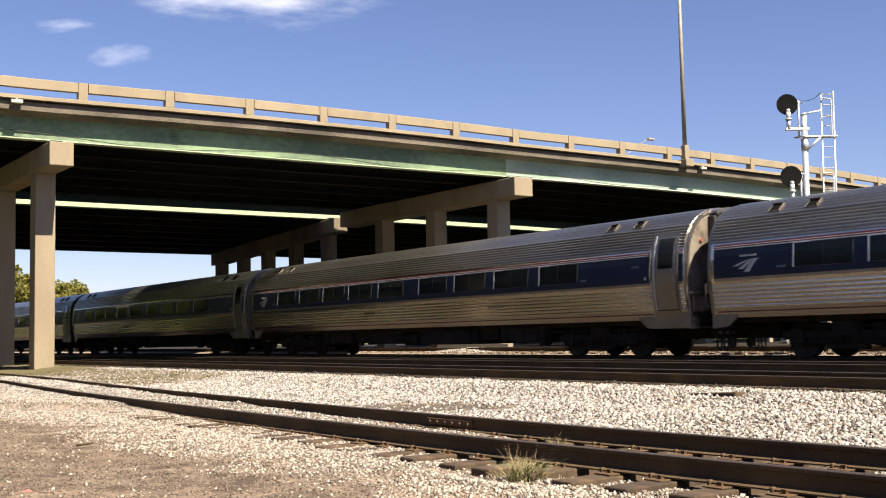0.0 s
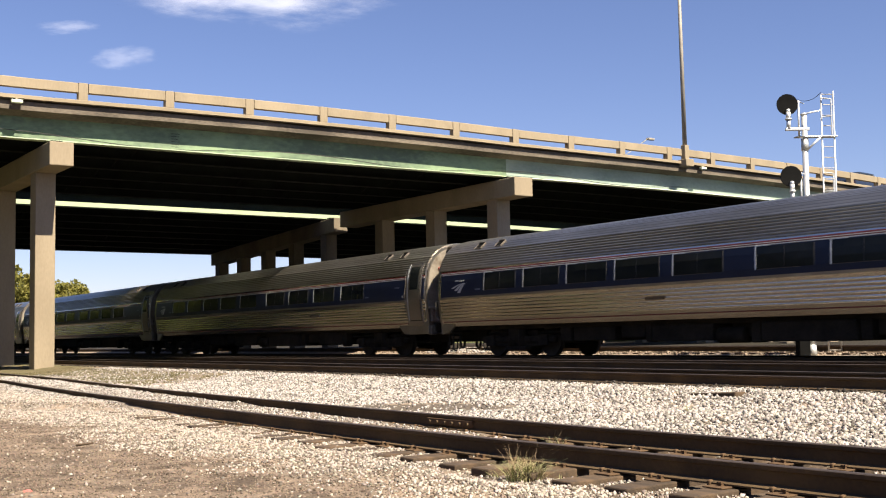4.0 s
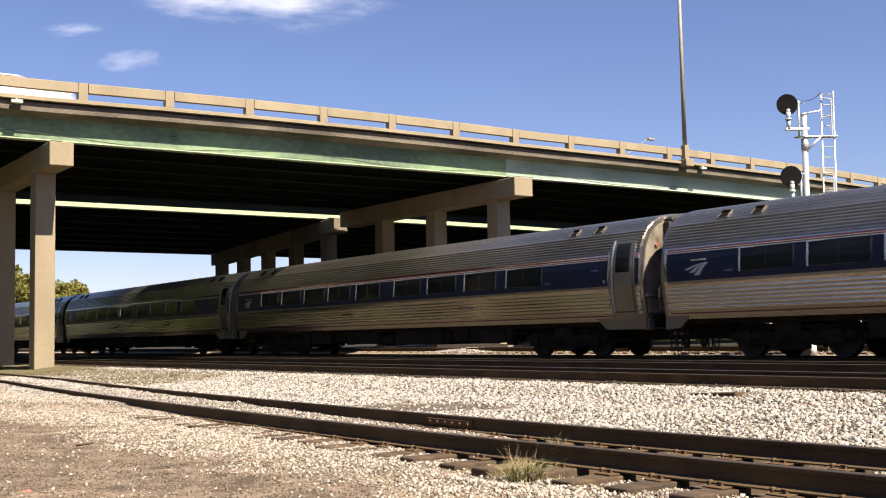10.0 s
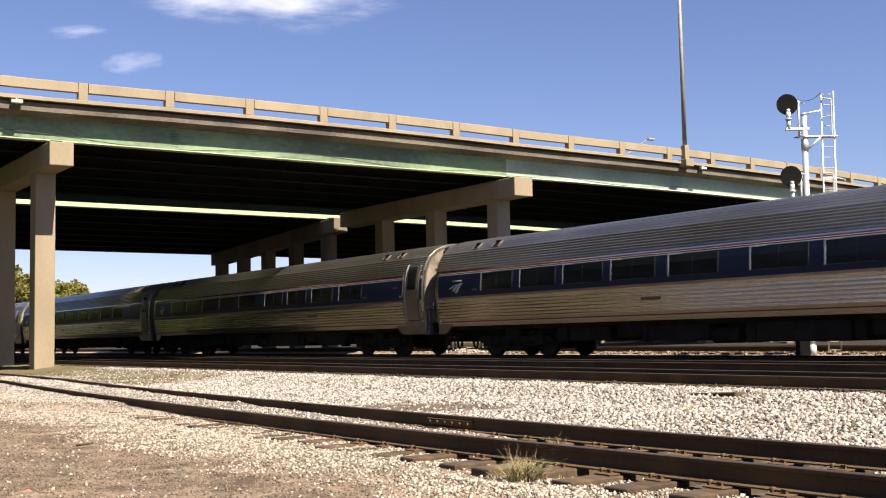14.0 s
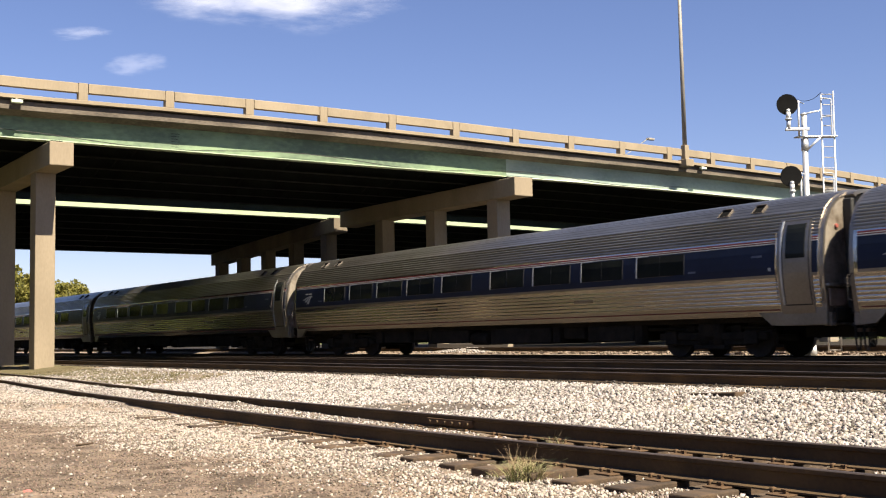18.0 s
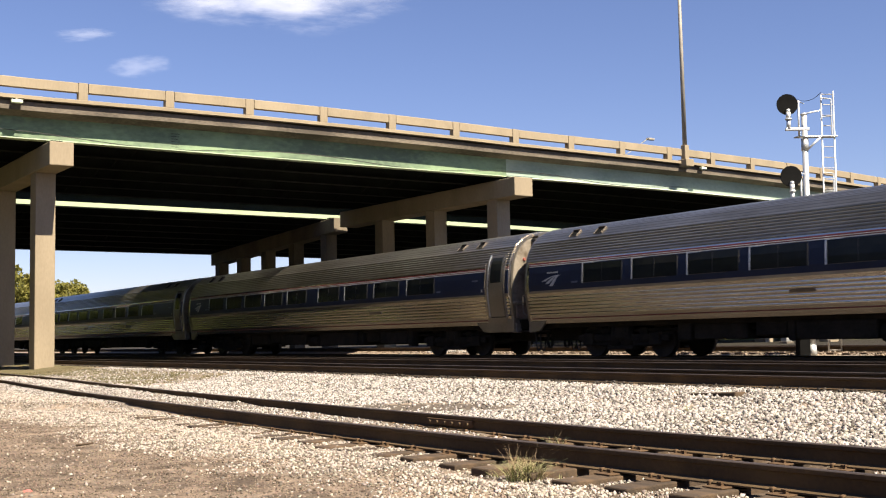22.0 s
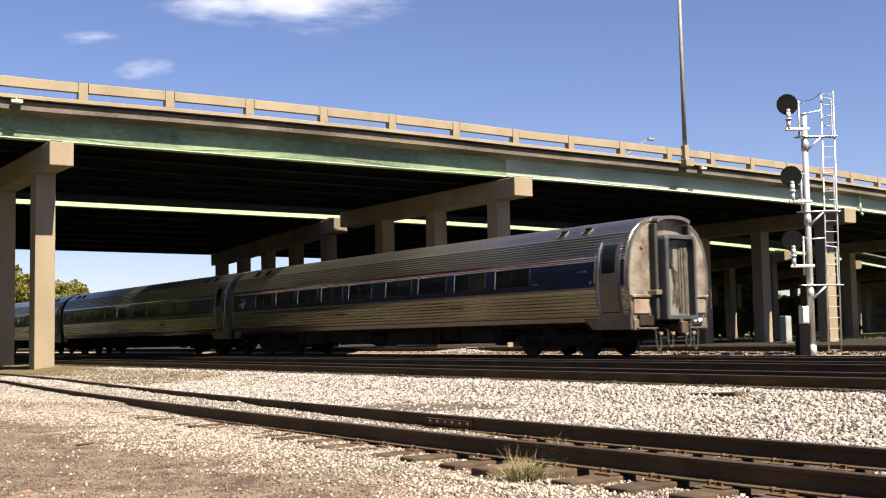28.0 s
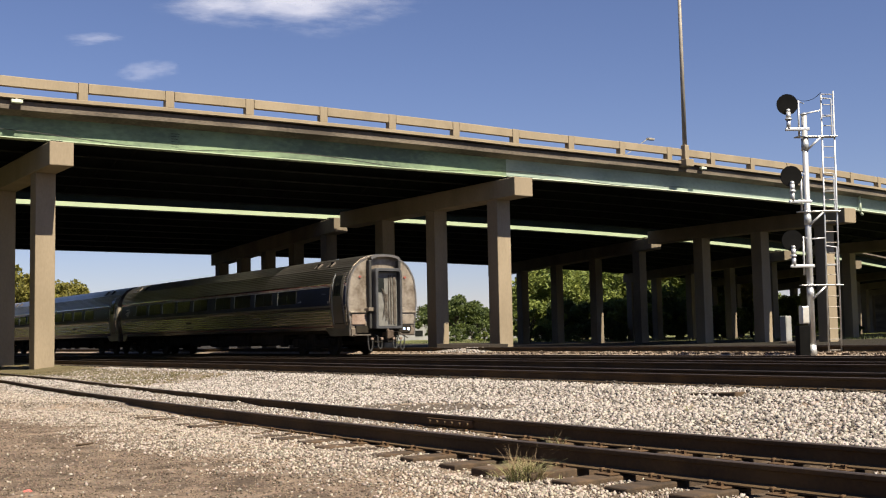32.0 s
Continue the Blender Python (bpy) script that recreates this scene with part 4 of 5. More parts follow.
# ---- railway signal ----
def build_signal():
    z0 = 0.38
    t = empty("railway_signal", Matrix.Translation((10.375, 31.42, z0)) @ pose(0, 0, 0, 0, 0.5, 0))
    tagged(t, "galvanised signal mast with three round black signal heads and a ladder", "railway signal")
    part("footing", boxed(-0.3, 0.3, -0.3, 0.3, -0.3, 0.05, bevel=0.03), CONCRETE_GREY, t)
    part("mast", rod(bmesh.new(), (0, 0, 0.05), (0.0, 0, 6.95), 0.096, 0.080, 16), GALVANISED, t)
    part("mast_base", rod(bmesh.new(), (0, 0, 0.05), (0, 0, 0.35), 0.13, 0.11, 16), GALVANISED, t)
    part("mast_cap", rod(bmesh.new(), (0, 0, 6.93), (0, 0, 6.99), 0.10, 0.06, 12), GALVANISED, t)
    face = Vector((math.sin(PHI), -math.cos(PHI), 0)) * 0.75 + Vector((-0.45, -0.3, 0))
    face.normalize()
    side = Vector((-face.y, face.x, 0))
    for hx, hz in ((-0.53, 7.20), (-0.49, 5.13), (-0.52, 3.30)):
        c = Vector((hx, -0.2, hz))
        h = part("signal_head", rod(bmesh.new(), c - face * 0.02, c + face * 0.02, 0.30, n=40), BLACK_PAINT, t, "round black signal target")
        bm = bmesh.new()
        rod(bm, c - face * 0.14, c - face * 0.02, 0.15, n=20)
        part("lamp_housing", bm, BLACK_PAINT, h)
        n = 12
        rows = []
        for d in (-0.14, -0.34):
            rows.append([c + face * d + side * (0.14 * math.cos(math.pi * k / n)) + Vector((0, 0, 0.14 * math.sin(math.pi * k / n))) for k in range(n + 1)] + [c + face * d + side * (0.125 * math.cos(math.pi * k / n)) + Vector((0, 0, 0.125 * math.sin(math.pi * k / n))) for k in range(n, -1, -1)])
        part("visor", sweep(bmesh.new(), rows), BLACK_PAINT, h)
        e = c + face * 0.07
        bm = bmesh.new()
        rod(bm, e + Vector((0, 0, -0.15)), e + Vector((0, 0, -0.24)), 0.055, 0.065, 10)
        rod(bm, e + Vector((0, 0, -0.24)), e + Vector((0, 0, -0.42)), 0.07, n=10)
        rod(bm, e + Vector((0, 0, -0.42)), e + Vector((0, 0, -0.46)), 0.095, n=10)
        rod(bm, e + Vector((0, 0, -0.46)), e + Vector((0, 0, -0.72)), 0.062, n=10)
        part("bracket_post", bm, GALVANISED, t)
        part("bracket_arm", boxed(hx - 0.1, 0.05, e.y - 0.05, e.y + 0.05, hz - 0.77, hz - 0.69, bevel=0.015), GALVANISED, t)
        bm = bmesh.new()
        rod(bm, (-0.2, -0.15, hz - 0.97), (-0.2, -0.15, hz + 0.12), 0.03, n=8)
        rod(bm, (-0.2, -0.15, hz + 0.10), (0.0, -0.02, hz + 0.06), 0.014, n=6)
        part("bracket_upright", bm, GALVANISED, t)
    for z in (6.3, 4.15, 2.05):
        p = part("platform", boxed(-0.28, 0.90, -0.14, 0.12, z - 0.025, z, bevel=0.008), GALVANISED, t)
        bm = bmesh.new()
        rod(bm, (0.05, -0.1, z - 0.38), (0.42, -0.1, z - 0.04), 0.032, n=8)
        rod(bm, (0.0, 0, z - 0.40), (0.0, 0, z - 0.06), 0.103, n=14)
        part("strut", bm, GALVANISED, p)
        bm = bmesh.new()
        rod(bm, (0.72, -0.2, z), (0.72, -0.2, z + 1.05), 0.022, n=6)
        rod(bm, (0.72, -0.2, z + 1.05), (0.47, -0.1, z + 1.10), 0.02, n=6)
        rod(bm, (0.72, -0.2, z + 0.55), (0.47, -0.1, z + 0.55), 0.02, n=6)
        part("guard_rail", bm, GALVANISED, p)
    bm = bmesh.new()
    rod(bm, (-0.12, -0.05, 6.93), (0.50, -0.05, 7.06), 0.022, n=8)
    part("tie_bar", bm, GALVANISED, t)
    part("tie_bar", rod(bmesh.new(), (0.0, -0.05, 3.35), (0.47, -0.05, 3.38), 0.022, n=8), GALVANISED, t)
    bm = bmesh.new()
    for k in range(8):
        u, w = k / 8, (k + 1) / 8
        rod(bm, (-0.2 + 0.68 * u, -0.1, 7.36 + 0.2 * u - 0.5 * u * (1 - u)), (-0.2 + 0.68 * w, -0.1, 7.36 + 0.2 * w - 0.5 * w * (1 - w)), 0.008, n=5)
    part("cable", bm, BLACK_PAINT, t)
    lad = part("ladder", rod(bmesh.new(), (0.44, -0.05, -0.1), (0.49, -0.05, 7.50), 0.025, n=8), GALVANISED, t)
    part("stile", rod(bmesh.new(), (0.82, 0.0, -0.1), (0.86, 0.0, 7.62), 0.025, n=8), GALVANISED, lad)
    for k in range(25):
        z = 0.2 + 0.305 * k
        part("rung", rod(bmesh.new(), (0.44 + 0.05 * z / 7.6, -0.05, z), (0.82 + 0.04 * z / 7.6, 0.0, z), 0.013, n=6), POLE_GREY, lad)
    bx = part("relay_box", boxed(-0.32, -0.12, -0.2, 0.12, 0.95, 1.45, bevel=0.02), GALVANISED, t)
    part("box_door", boxed(-0.30, -0.14, -0.215, -0.203, 0.98, 1.42, bevel=0.005), WHITE_PAINT, bx)
    part("cabinet", boxed(-0.42, -0.12, -0.2, 0.2, 0.0, 0.9, bevel=0.02), BLACK_PAINT, t, "black trackside case")


build_signal()

CABINET_GREY = surf("pale_grey_cabinet_paint", (0.288, 0.288, 0.274), (0.216, 0.216, 0.202), 0.5, scale=2, fine=15, bump=0.05)
locker = empty("trackside_cabinet", Matrix.Translation((18.4, 59.9, 0.4)) @ pose(0, 0, 0, 0, 0, 35.2))
tagged(locker, "small white metal trackside cabinet on a plinth", "cabinet")
part("body", boxed(-0.24, 0.24, -0.2, 0.2, 0.12, 1.5, bevel=0.03), CABINET_GREY, locker)
part("plinth", boxed(-0.3, 0.3, -0.25, 0.25, -0.05, 0.12, bevel=0.02), CONCRETE_GREY, locker)
part("door", boxed(-0.2, 0.2, -0.215, -0.203, 0.2, 1.42, bevel=0.005), CABINET_GREY, locker)


# ---- track fittings ----
def fittings():
    """Tie plates, spikes, anchors and a bolted joint along the siding's near stretch."""
    plate = spike = None
    rng = random.Random(5)
    for ob in [o for o in siding.children if o.name.startswith("tie")]:
        p = ob.matrix_basis.translation
        s = (p - T0).dot(U)
        if s > -4:
            continue
        qc = siding_q(s)
        for sh in (-0.725, 0.725):
            m = Matrix.Translation(at(s, qc + sh, RAIL_A - 0.172)) @ pose(0, 0, 0, 0, 0, 125.2)
            if plate is None:
                plate = part("tie_plate", boxed(-0.09, 0.09, -0.18, 0.18, -0.012, 0.0, bevel=0.004), RUST, siding)
                bm = bmesh.new()
                for y in (-0.10, 0.10):
                    box(bm, -0.03, -0.005, y - 0.015, y + 0.015, 0.0, 0.02)
                    box(bm, -0.035, 0.005, y - 0.02, y + 0.02, 0.02, 0.03)
                spike = part("spike_pair", bm, RUST, siding)
                anchor = part("rail_anchor", boxed(0.10, 0.135, -0.085, 0.085, -0.01, 0.03, bevel=0.01), RUST, siding)
                a, e, g = plate, spike, anchor
            else:
                a, e, g = new("tie_plate", plate.data), new("spike_pair", spike.data), new("rail_anchor", anchor.data)
                a.parent = e.parent = g.parent = siding
            a.matrix_basis = e.matrix_basis = g.matrix_basis = m
    bar = part("joint_bar", boxed(-0.46, 0.46, -0.045, -0.014, -0.125, -0.045, bevel=0.008), RUST, siding, "bolted rail joint bar")
    s = -11.55
    bar.matrix_basis = Matrix.Translation(at(s, siding_q(s) + 0.725, RAIL_A)) @ pose(0, 0, 0, 0, 0, 125.2 + 180)
    for k in range(6):
        b = part("bolt", rod(bmesh.new(), (-0.38 + 0.152 * k, -0.07, -0.085), (-0.38 + 0.152 * k, -0.045, -0.085), 0.018, n=6), RAIL_STEEL, bar)


RUST = surf("light_rust", (0.101, 0.0562, 0.0245), (0.054, 0.0302, 0.0144), 0.85, 0.1, scale=6, fine=30, bump=0.2)
fittings()


# ---- loose stones ----
def stone_material(name, light, dark):
    m = bpy.data.materials.new(name)
    m.use_nodes = True
    t = m.node_tree
    b = t.nodes["Principled BSDF"]
    g = t.nodes.new("ShaderNodeNewGeometry")
    r = t.nodes.new("ShaderNodeValToRGB")
    r.color_ramp.elements[0].color, r.color_ramp.elements[1].color = (*dark, 1), (*light, 1)
    r.color_ramp.elements[0].position, r.color_ramp.elements[1].position = 0.0, 0.72
    t.links.new(g.outputs["Random Per Island"], r.inputs[0])
    co, n = t.nodes.new("ShaderNodeTexCoord"), t.nodes.new("ShaderNodeTexNoise")
    n.inputs["Scale"].default_value = 60
    t.links.new(co.outputs["Object"], n.inputs["Vector"])
    mx = t.nodes.new("ShaderNodeMix")
    mx.data_type, mx.blend_type = "RGBA", "MULTIPLY"
    mx.inputs["Factor"].default_value = 0.45
    t.links.new(r.outputs[0], mx.inputs["A"])
    t.links.new(n.outputs["Color"], mx.inputs["B"])
    t.links.new(mx.outputs["Result"], b.inputs["Base Color"])
    b.inputs["Roughness"].default_value, b.inputs["Specular IOR Level"].default_value = 0.9, 0.3
    return m


def scatter(name, label, count, region, size, mat, seed, keep=None, sink=0.35):
    """Many small angular stones on the ground, as one loose mass."""
    rng = np.random.default_rng(seed)
    base = np.array([(1, 0.2, 0), (-1, 0, 0.2), (0.1, 1, -0.2), (0, -1, 0.1), (0.25, 0.1, 1), (-0.1, 0, -1)])
    tris = np.array([(0, 2, 4), (2, 1, 4), (1, 3, 4), (3, 0, 4), (2, 0, 5), (1, 2, 5), (3, 1, 5), (0, 3, 5)])
    s0, s1, q0, q1 = region
    near = rng.random(count) ** 1.25
    s, q = s0 + (s1 - s0) * near, rng.uniform(q0, q1, count)
    T, Uv, Nv = np.array(T0), np.array(U), np.array(N)
    P = T + s[:, None] * Uv + q[:, None] * Nv
    ok = (np.abs(P[:, 0]) < 0.43 * P[:, 1] + 0.6) & (P[:, 1] > 4.5)
    if keep is not None:
        ok &= np.array([keep(a, c, rng.random()) for a, c in zip(s, q)])
    s, q, P = s[ok], q[ok], P[ok]
    n = len(s)
    z = np.array([ground_z(a, c) + 0.022 * noise.noise(Vector((x, y, 0)) * 0.9) + 0.012 * noise.noise(Vector((x, y, 0)) * 3.1) for a, c, x, y in zip(s, q, P[:, 0], P[:, 1])])
    r = size[0] + (size[1] - size[0]) * rng.random(n) ** 2.2
    ax = rng.normal(size=(n, 3))
    ax /= np.linalg.norm(ax, axis=1)[:, None]
    an = rng.uniform(0, 6.28, n)
    K = np.zeros((n, 3, 3))
    K[:, 0, 1], K[:, 0, 2], K[:, 1, 0], K[:, 1, 2], K[:, 2, 0], K[:, 2, 1] = -ax[:, 2], ax[:, 1], ax[:, 2], -ax[:, 0], -ax[:, 1], ax[:, 0]
    R = np.eye(3) + np.sin(an)[:, None, None] * K + (1 - np.cos(an))[:, None, None] * (K @ K)
    shape = base[None] * rng.uniform(0.7, 1.25, (n, 6, 1)) * np.array([1.0, 0.78, 0.62])
    V = np.einsum("nij,nkj->nki", R, shape) * r[:, None, None]
    V += P[:, None, :]
    V[:, :, 2] += (z + r * (0.55 - sink))[:, None]
    me = bpy.data.meshes.new(name)
    nv, nt = n * 6, n * 8
    me.vertices.add(nv)
    me.vertices.foreach_set("co", V.reshape(-1))
    F = (tris[None] + (np.arange(n) * 6)[:, None, None]).reshape(-1)
    me.loops.add(nt * 3)
    me.loops.foreach_set("vertex_index", F.astype(np.int32))
    me.polygons.add(nt)
    me.polygons.foreach_set("loop_start", np.arange(0, nt * 3, 3, dtype=np.int32))
    me.update(calc_edges=True)
    me.materials.append(mat)
    ob = new(name, me)
    return tagged(ob, label, "gravel", kind="stuff")


WHITE_STONE = stone_material("pale_limestone", (0.465, 0.422, 0.388), (0.085, 0.072, 0.062))
TAN_STONE = stone_material("tan_gravel", (0.338, 0.263, 0.198), (0.0864, 0.0612, 0.0432))
PATH_STONE = stone_material("cream_limestone", (0.48, 0.42, 0.36), (0.10, 0.08, 0.065))
DIRT_STONE = stone_material("fine_brown_gravel", (0.252, 0.193, 0.148), (0.0504, 0.0374, 0.0274))
DARK_STONE = stone_material("dark_ballast", (0.0504, 0.0396, 0.0302), (0.0158, 0.013, 0.0101))


def off_rails(s, q, r):
    return all(abs(q - siding_q(s) - k) > 0.11 for k in (-0.725, 0.725))


def bank_keep(s, q, r):
    # a bare dark patch shows through the bank
    a, b = s + 8.8, q + 13.5
    bare = 0.42 * (0.955 * a - 0.295 * b) ** 2 + 4.6 * (0.295 * a + 0.955 * b) ** 2 < 1.0 + 0.6 * noise.noise(at(s, q) * 2)
    grassy = s > 2.5 + 2.0 * noise.noise(at(s, q) * 0.8) and -13.8 < q < -11.0 + 0.6 * noise.noise(at(s, q) * 0.5)
    return off_rails(s, q, r) and (not (bare or grassy) or r < 0.1)


def dirt_edge(s, q):
    return q + 18.33 + 0.75 * noise.noise(at(s, q) * 0.5) + 0.25 * noise.noise(at(s, q) * 1.9)


scatter("bank_gravel", "pale crushed limestone banked up beside the track", 175000, (-27, 14, -14.7, -10.55), (0.012, 0.046), WHITE_STONE, 11, bank_keep)
scatter("siding_gravel", "pale gravel between the siding rails", 26000, (-25, 9, -16.6, -14.6), (0.011, 0.032), WHITE_STONE, 12, lambda s, q, r: off_rails(s, q, r) and r < 0.35 + 0.65 * min(1, max(0, (s + 14) / 6)))
scatter("path_gravel", "fine tan gravel in the dirt beside the siding", 125000, (-17.5, 6, -21.6, -16.3), (0.005, 0.016), DIRT_STONE, 13, lambda s, q, r: off_rails(s, q, r) and r < (0.95 if dirt_edge(s, q) < 0.3 else 0.5))
scatter("path_limestone", "pale crushed stone spread beside the siding", 110000, (-17.5, 7, -20.5, -16.4), (0.008, 0.028), PATH_STONE, 14, lambda s, q, r: off_rails(s, q, r) and r < max(0.03, min(1.0, 0.30 + 0.75 * dirt_edge(s, q) + 0.5 * noise.noise(at(s, q) * 1.3))) * (0.5 if s < -14 and q > -17.2 else 1.0))
scatter("track_ballast", "dark ballast round the through track", 26000, (-22, 20, -10.5, -2.0), (0.025, 0.055), DARK_STONE, 15)
scatter("centre_ballast", "grey ballast between the main tracks", 9000, (-16, 24, 2.2, 5.4), (0.03, 0.07), TAN_STONE, 16)
scatter("heap_gravel", "small heap of pale gravel by the pier", 900, (13.0, 17.0, 4.0, 6.0), (0.04, 0.09), WHITE_STONE, 17)


# ---- weeds ----
def blades(n, radius, height, seed, lean=0.5, width=0.006):
    rng = random.Random(seed)
    bm = bmesh.new()
    for _ in range(n):
        a, r = rng.uniform(0, 6.28), radius * rng.random() ** 0.7
        x, y = r * math.cos(a), r * math.sin(a)
        h = height * rng.uniform(0.45, 1.0)
        la, ln = rng.uniform(0, 6.28), lean * rng.uniform(0.2, 1.0) * h
        w = width * rng.uniform(0.7, 1.5)
        px, py = -math.sin(la) * w, math.cos(la) * w
        rows = []
        for f in (0.0, 0.4, 0.75, 1.0):
            cx, cy, cz = x + math.cos(la) * ln * f * f, y + math.sin(la) * ln * f * f, h * f * (1 - 0.15 * f)
            k = 1 - f * 0.9
            rows.append((bm.verts.new((cx - px * k, cy - py * k, cz)), bm.verts.new((cx + px * k, cy + py * k, cz))))
        for (a0, a1), (b0, b1) in zip(rows, rows[1:]):
            bm.faces.new((a0, a1, b1, b0))
    return bm


WEED = surf("dry_green_weed", (0.24, 0.26, 0.10), (0.26, 0.22, 0.12), 0.8, scale=6, fine=30, bump=0.0)
STALK = surf("dry_stalk", (0.216, 0.158, 0.0864), (0.115, 0.0792, 0.0432), 0.85, scale=6, fine=30, bump=0.0)


def weed(s, q, n, radius, height, seed, label):
    t = empty("weed_clump", Matrix.Translation(at(s, q, ground_z(s, q) - 0.02)))
    tagged(t, label, "weed", group="weeds by the tracks")
    part("foliage", blades(n, radius, height * 0.72, seed, 1.7, 0.0035), WEED, t)
    part("dry_stem", blades(max(4, n // 5), radius, height * 1.2, seed + 50, 0.8, 0.0028), STALK, t)
    for o in t.children:
        o["kind"] = "stuff"


for i, (s, q, n, r, h, label) in enumerate([
        (-15.3, -16.95, 420, 0.15, 0.30, "tall clump of dry green weed beside the rail"), (-15.65, -16.85, 30, 0.06, 0.14, "small dry weed beside the rail"), (-14.95, -17.05, 34, 0.08, 0.12, "small dry weed beside the rail"),
        (-13.75, -15.3, 40, 0.07, 0.24, "thin weed between the rails"), (-14.2, -15.5, 20, 0.05, 0.12, "thin weed between the rails"), (-12.2, -17.5, 26, 0.1, 0.08, "low weed in the gravel"),
        (-12.9, -12.4, 14, 0.06, 0.22, "thin dry stalk in the gravel bank"), (-17.3, -15.0, 16, 0.06, 0.1, "thin weed between the rails")]):
    weed(s, q, n, r, h, 100 + i, label)


OLD_TIE = surf("creosote_tie_wood", (0.030, 0.022, 0.015), (0.015, 0.011, 0.008), 0.9, scale=2.5, fine=25, bump=0.5, stretch=(0.4, 3, 3), rand=0.25)
DRY_GRASS = surf("dry_olive_grass", (0.085, 0.08, 0.034), (0.15, 0.118, 0.06), 0.9, scale=0.8, fine=9, bump=0.0)


def low_grass(label, n, region, height, seed, mat=GRASSY):
    rng = random.Random(seed)
    verts, faces = [], []
    for _ in range(n):
        s, q = rng.uniform(region[0], region[1]), rng.uniform(region[2], region[3])
        if noise.noise(at(s, q) * 0.6) < -0.05:
            continue
        p = at(s, q, ground_z(s, q) - 0.02)
        a, h = rng.uniform(0, 6.28), height * rng.uniform(0.4, 1.0)
        d = Vector((math.cos(a), math.sin(a), 0))
        k = len(verts)
        tip = p + Vector((0, 0, h)) + d * h * 0.6 * rng.uniform(-1, 1)
        side = Vector((-d.y, d.x, 0)) * 0.02
        verts += [p - side, p + side, tip]
        faces.append((k, k + 1, k + 2))
    me = bpy.data.meshes.new("low_grass")
    me.from_pydata(verts, [], faces)
    me.materials.append(mat)
    tagged(new("low_grass", me), label, "grass", kind="stuff")


low_grass("sparse dry olive grass at the foot of the pier", 9000, (3, 17, -13.6, -11.2), 0.07, 3, DRY_GRASS)
low_grass("rough grass beyond the bridges", 9000, (10, 90, 42, 62), 0.3, 4)


# ---- small things on the ground ----
plank = empty("loose_plank", Matrix.Translation(at(-12.3, -11.35, 0.33)) @ pose(0, 0, 0, 0, 3, 122))
tagged(plank, "weathered loose tie half buried in the gravel", "plank")
part("timber", boxed(-0.55, 0.55, -0.1, 0.1, -0.06, 0.05, bevel=0.015), TIE_WOOD, plank)
stick = empty("dark_stick", Matrix.Translation(at(-10.1, -18.9, 0.09)) @ pose(0, 0, 0, 0, 0, 10))
tagged(stick, "short dark stick on the dirt", "stick")
part("wood", rod(bmesh.new(), (-0.09, 0, 0), (0.09, 0.02, 0.02), 0.014, 0.010, 7), TIE_WOOD, stick)
scrap = empty("pink_scrap", Matrix.Translation(at(-13.38, -20.35, 0.06)))
tagged(scrap, "small crumpled pink plastic scrap on the dirt", "litter")
bm = bmesh.new()
bmesh.ops.create_icosphere(bm, subdivisions=2, radius=0.035)
for v in bm.verts:
    v.co *= 1 + 0.5 * noise.noise(v.co * 40)
    v.co.z *= 0.6
part("plastic", bm, surf("pink_plastic", (0.54, 0.158, 0.13), (0.36, 0.0864, 0.072), 0.5, scale=20, fine=60), scrap)
for x, y, z, a in ((0.5, 48.3, 0.56, 4), (0.9, 48.7, 0.56, -5), (1.5, 48.4, 0.565, 7), (0.8, 48.45, 0.765, -3), (1.6, 48.6, 0.77, 6), (2.75, 46.4, 0.56, 2)):
    t = empty("old_tie", Matrix.Translation((x, y, z)) @ pose(0, 0, 0, 0, 2 if z > 0.6 else 0, a))
    tagged(t, "discarded dark wooden tie in a heap beside the pier" if x < 3 else "discarded dark wooden tie beside the rear track", "railway tie", group="discarded ties")
    part("timber", boxed(-1.15, 1.15, -0.12, 0.12, -0.14, 0.06, bevel=0.02), OLD_TIE, t)


# ---- trees and distance ----
def leaf_material(name, light, dark):
    """Leaves that let some of the sun through."""
    m = surf(name, light, dark, 0.7, scale=0.6, fine=3, mix=0.6, bump=0.0)
    n = m.node_tree
    p, out = n.nodes["Principled BSDF"], n.nodes["Material Output"]
    tl, mx = n.nodes.new("ShaderNodeBsdfTranslucent"), n.nodes.new("ShaderNodeMixShader")
    n.links.new(p.inputs["Base Color"].links[0].from_socket, tl.inputs["Color"])
    mx.inputs[0].default_value = 0.4
    n.links.new(p.outputs[0], mx.inputs[1])
    n.links.new(tl.outputs[0], mx.inputs[2])
    n.links.new(mx.outputs[0], out.inputs["Surface"])
    return m


LEAF_A = leaf_material("green_leaves", (0.235, 0.265, 0.055), (0.11, 0.15, 0.033))
LEAF_B = leaf_material("yellowing_leaves", (0.259, 0.223, 0.0432), (0.13, 0.13, 0.0252))
LEAF_C = leaf_material("dark_green_leaves", (0.108, 0.137, 0.0324), (0.0504, 0.0756, 0.0202))
BARK = surf("bark", (0.0648, 0.0504, 0.036), (0.036, 0.0288, 0.0216), 0.9, scale=2, fine=12, bump=0.5)


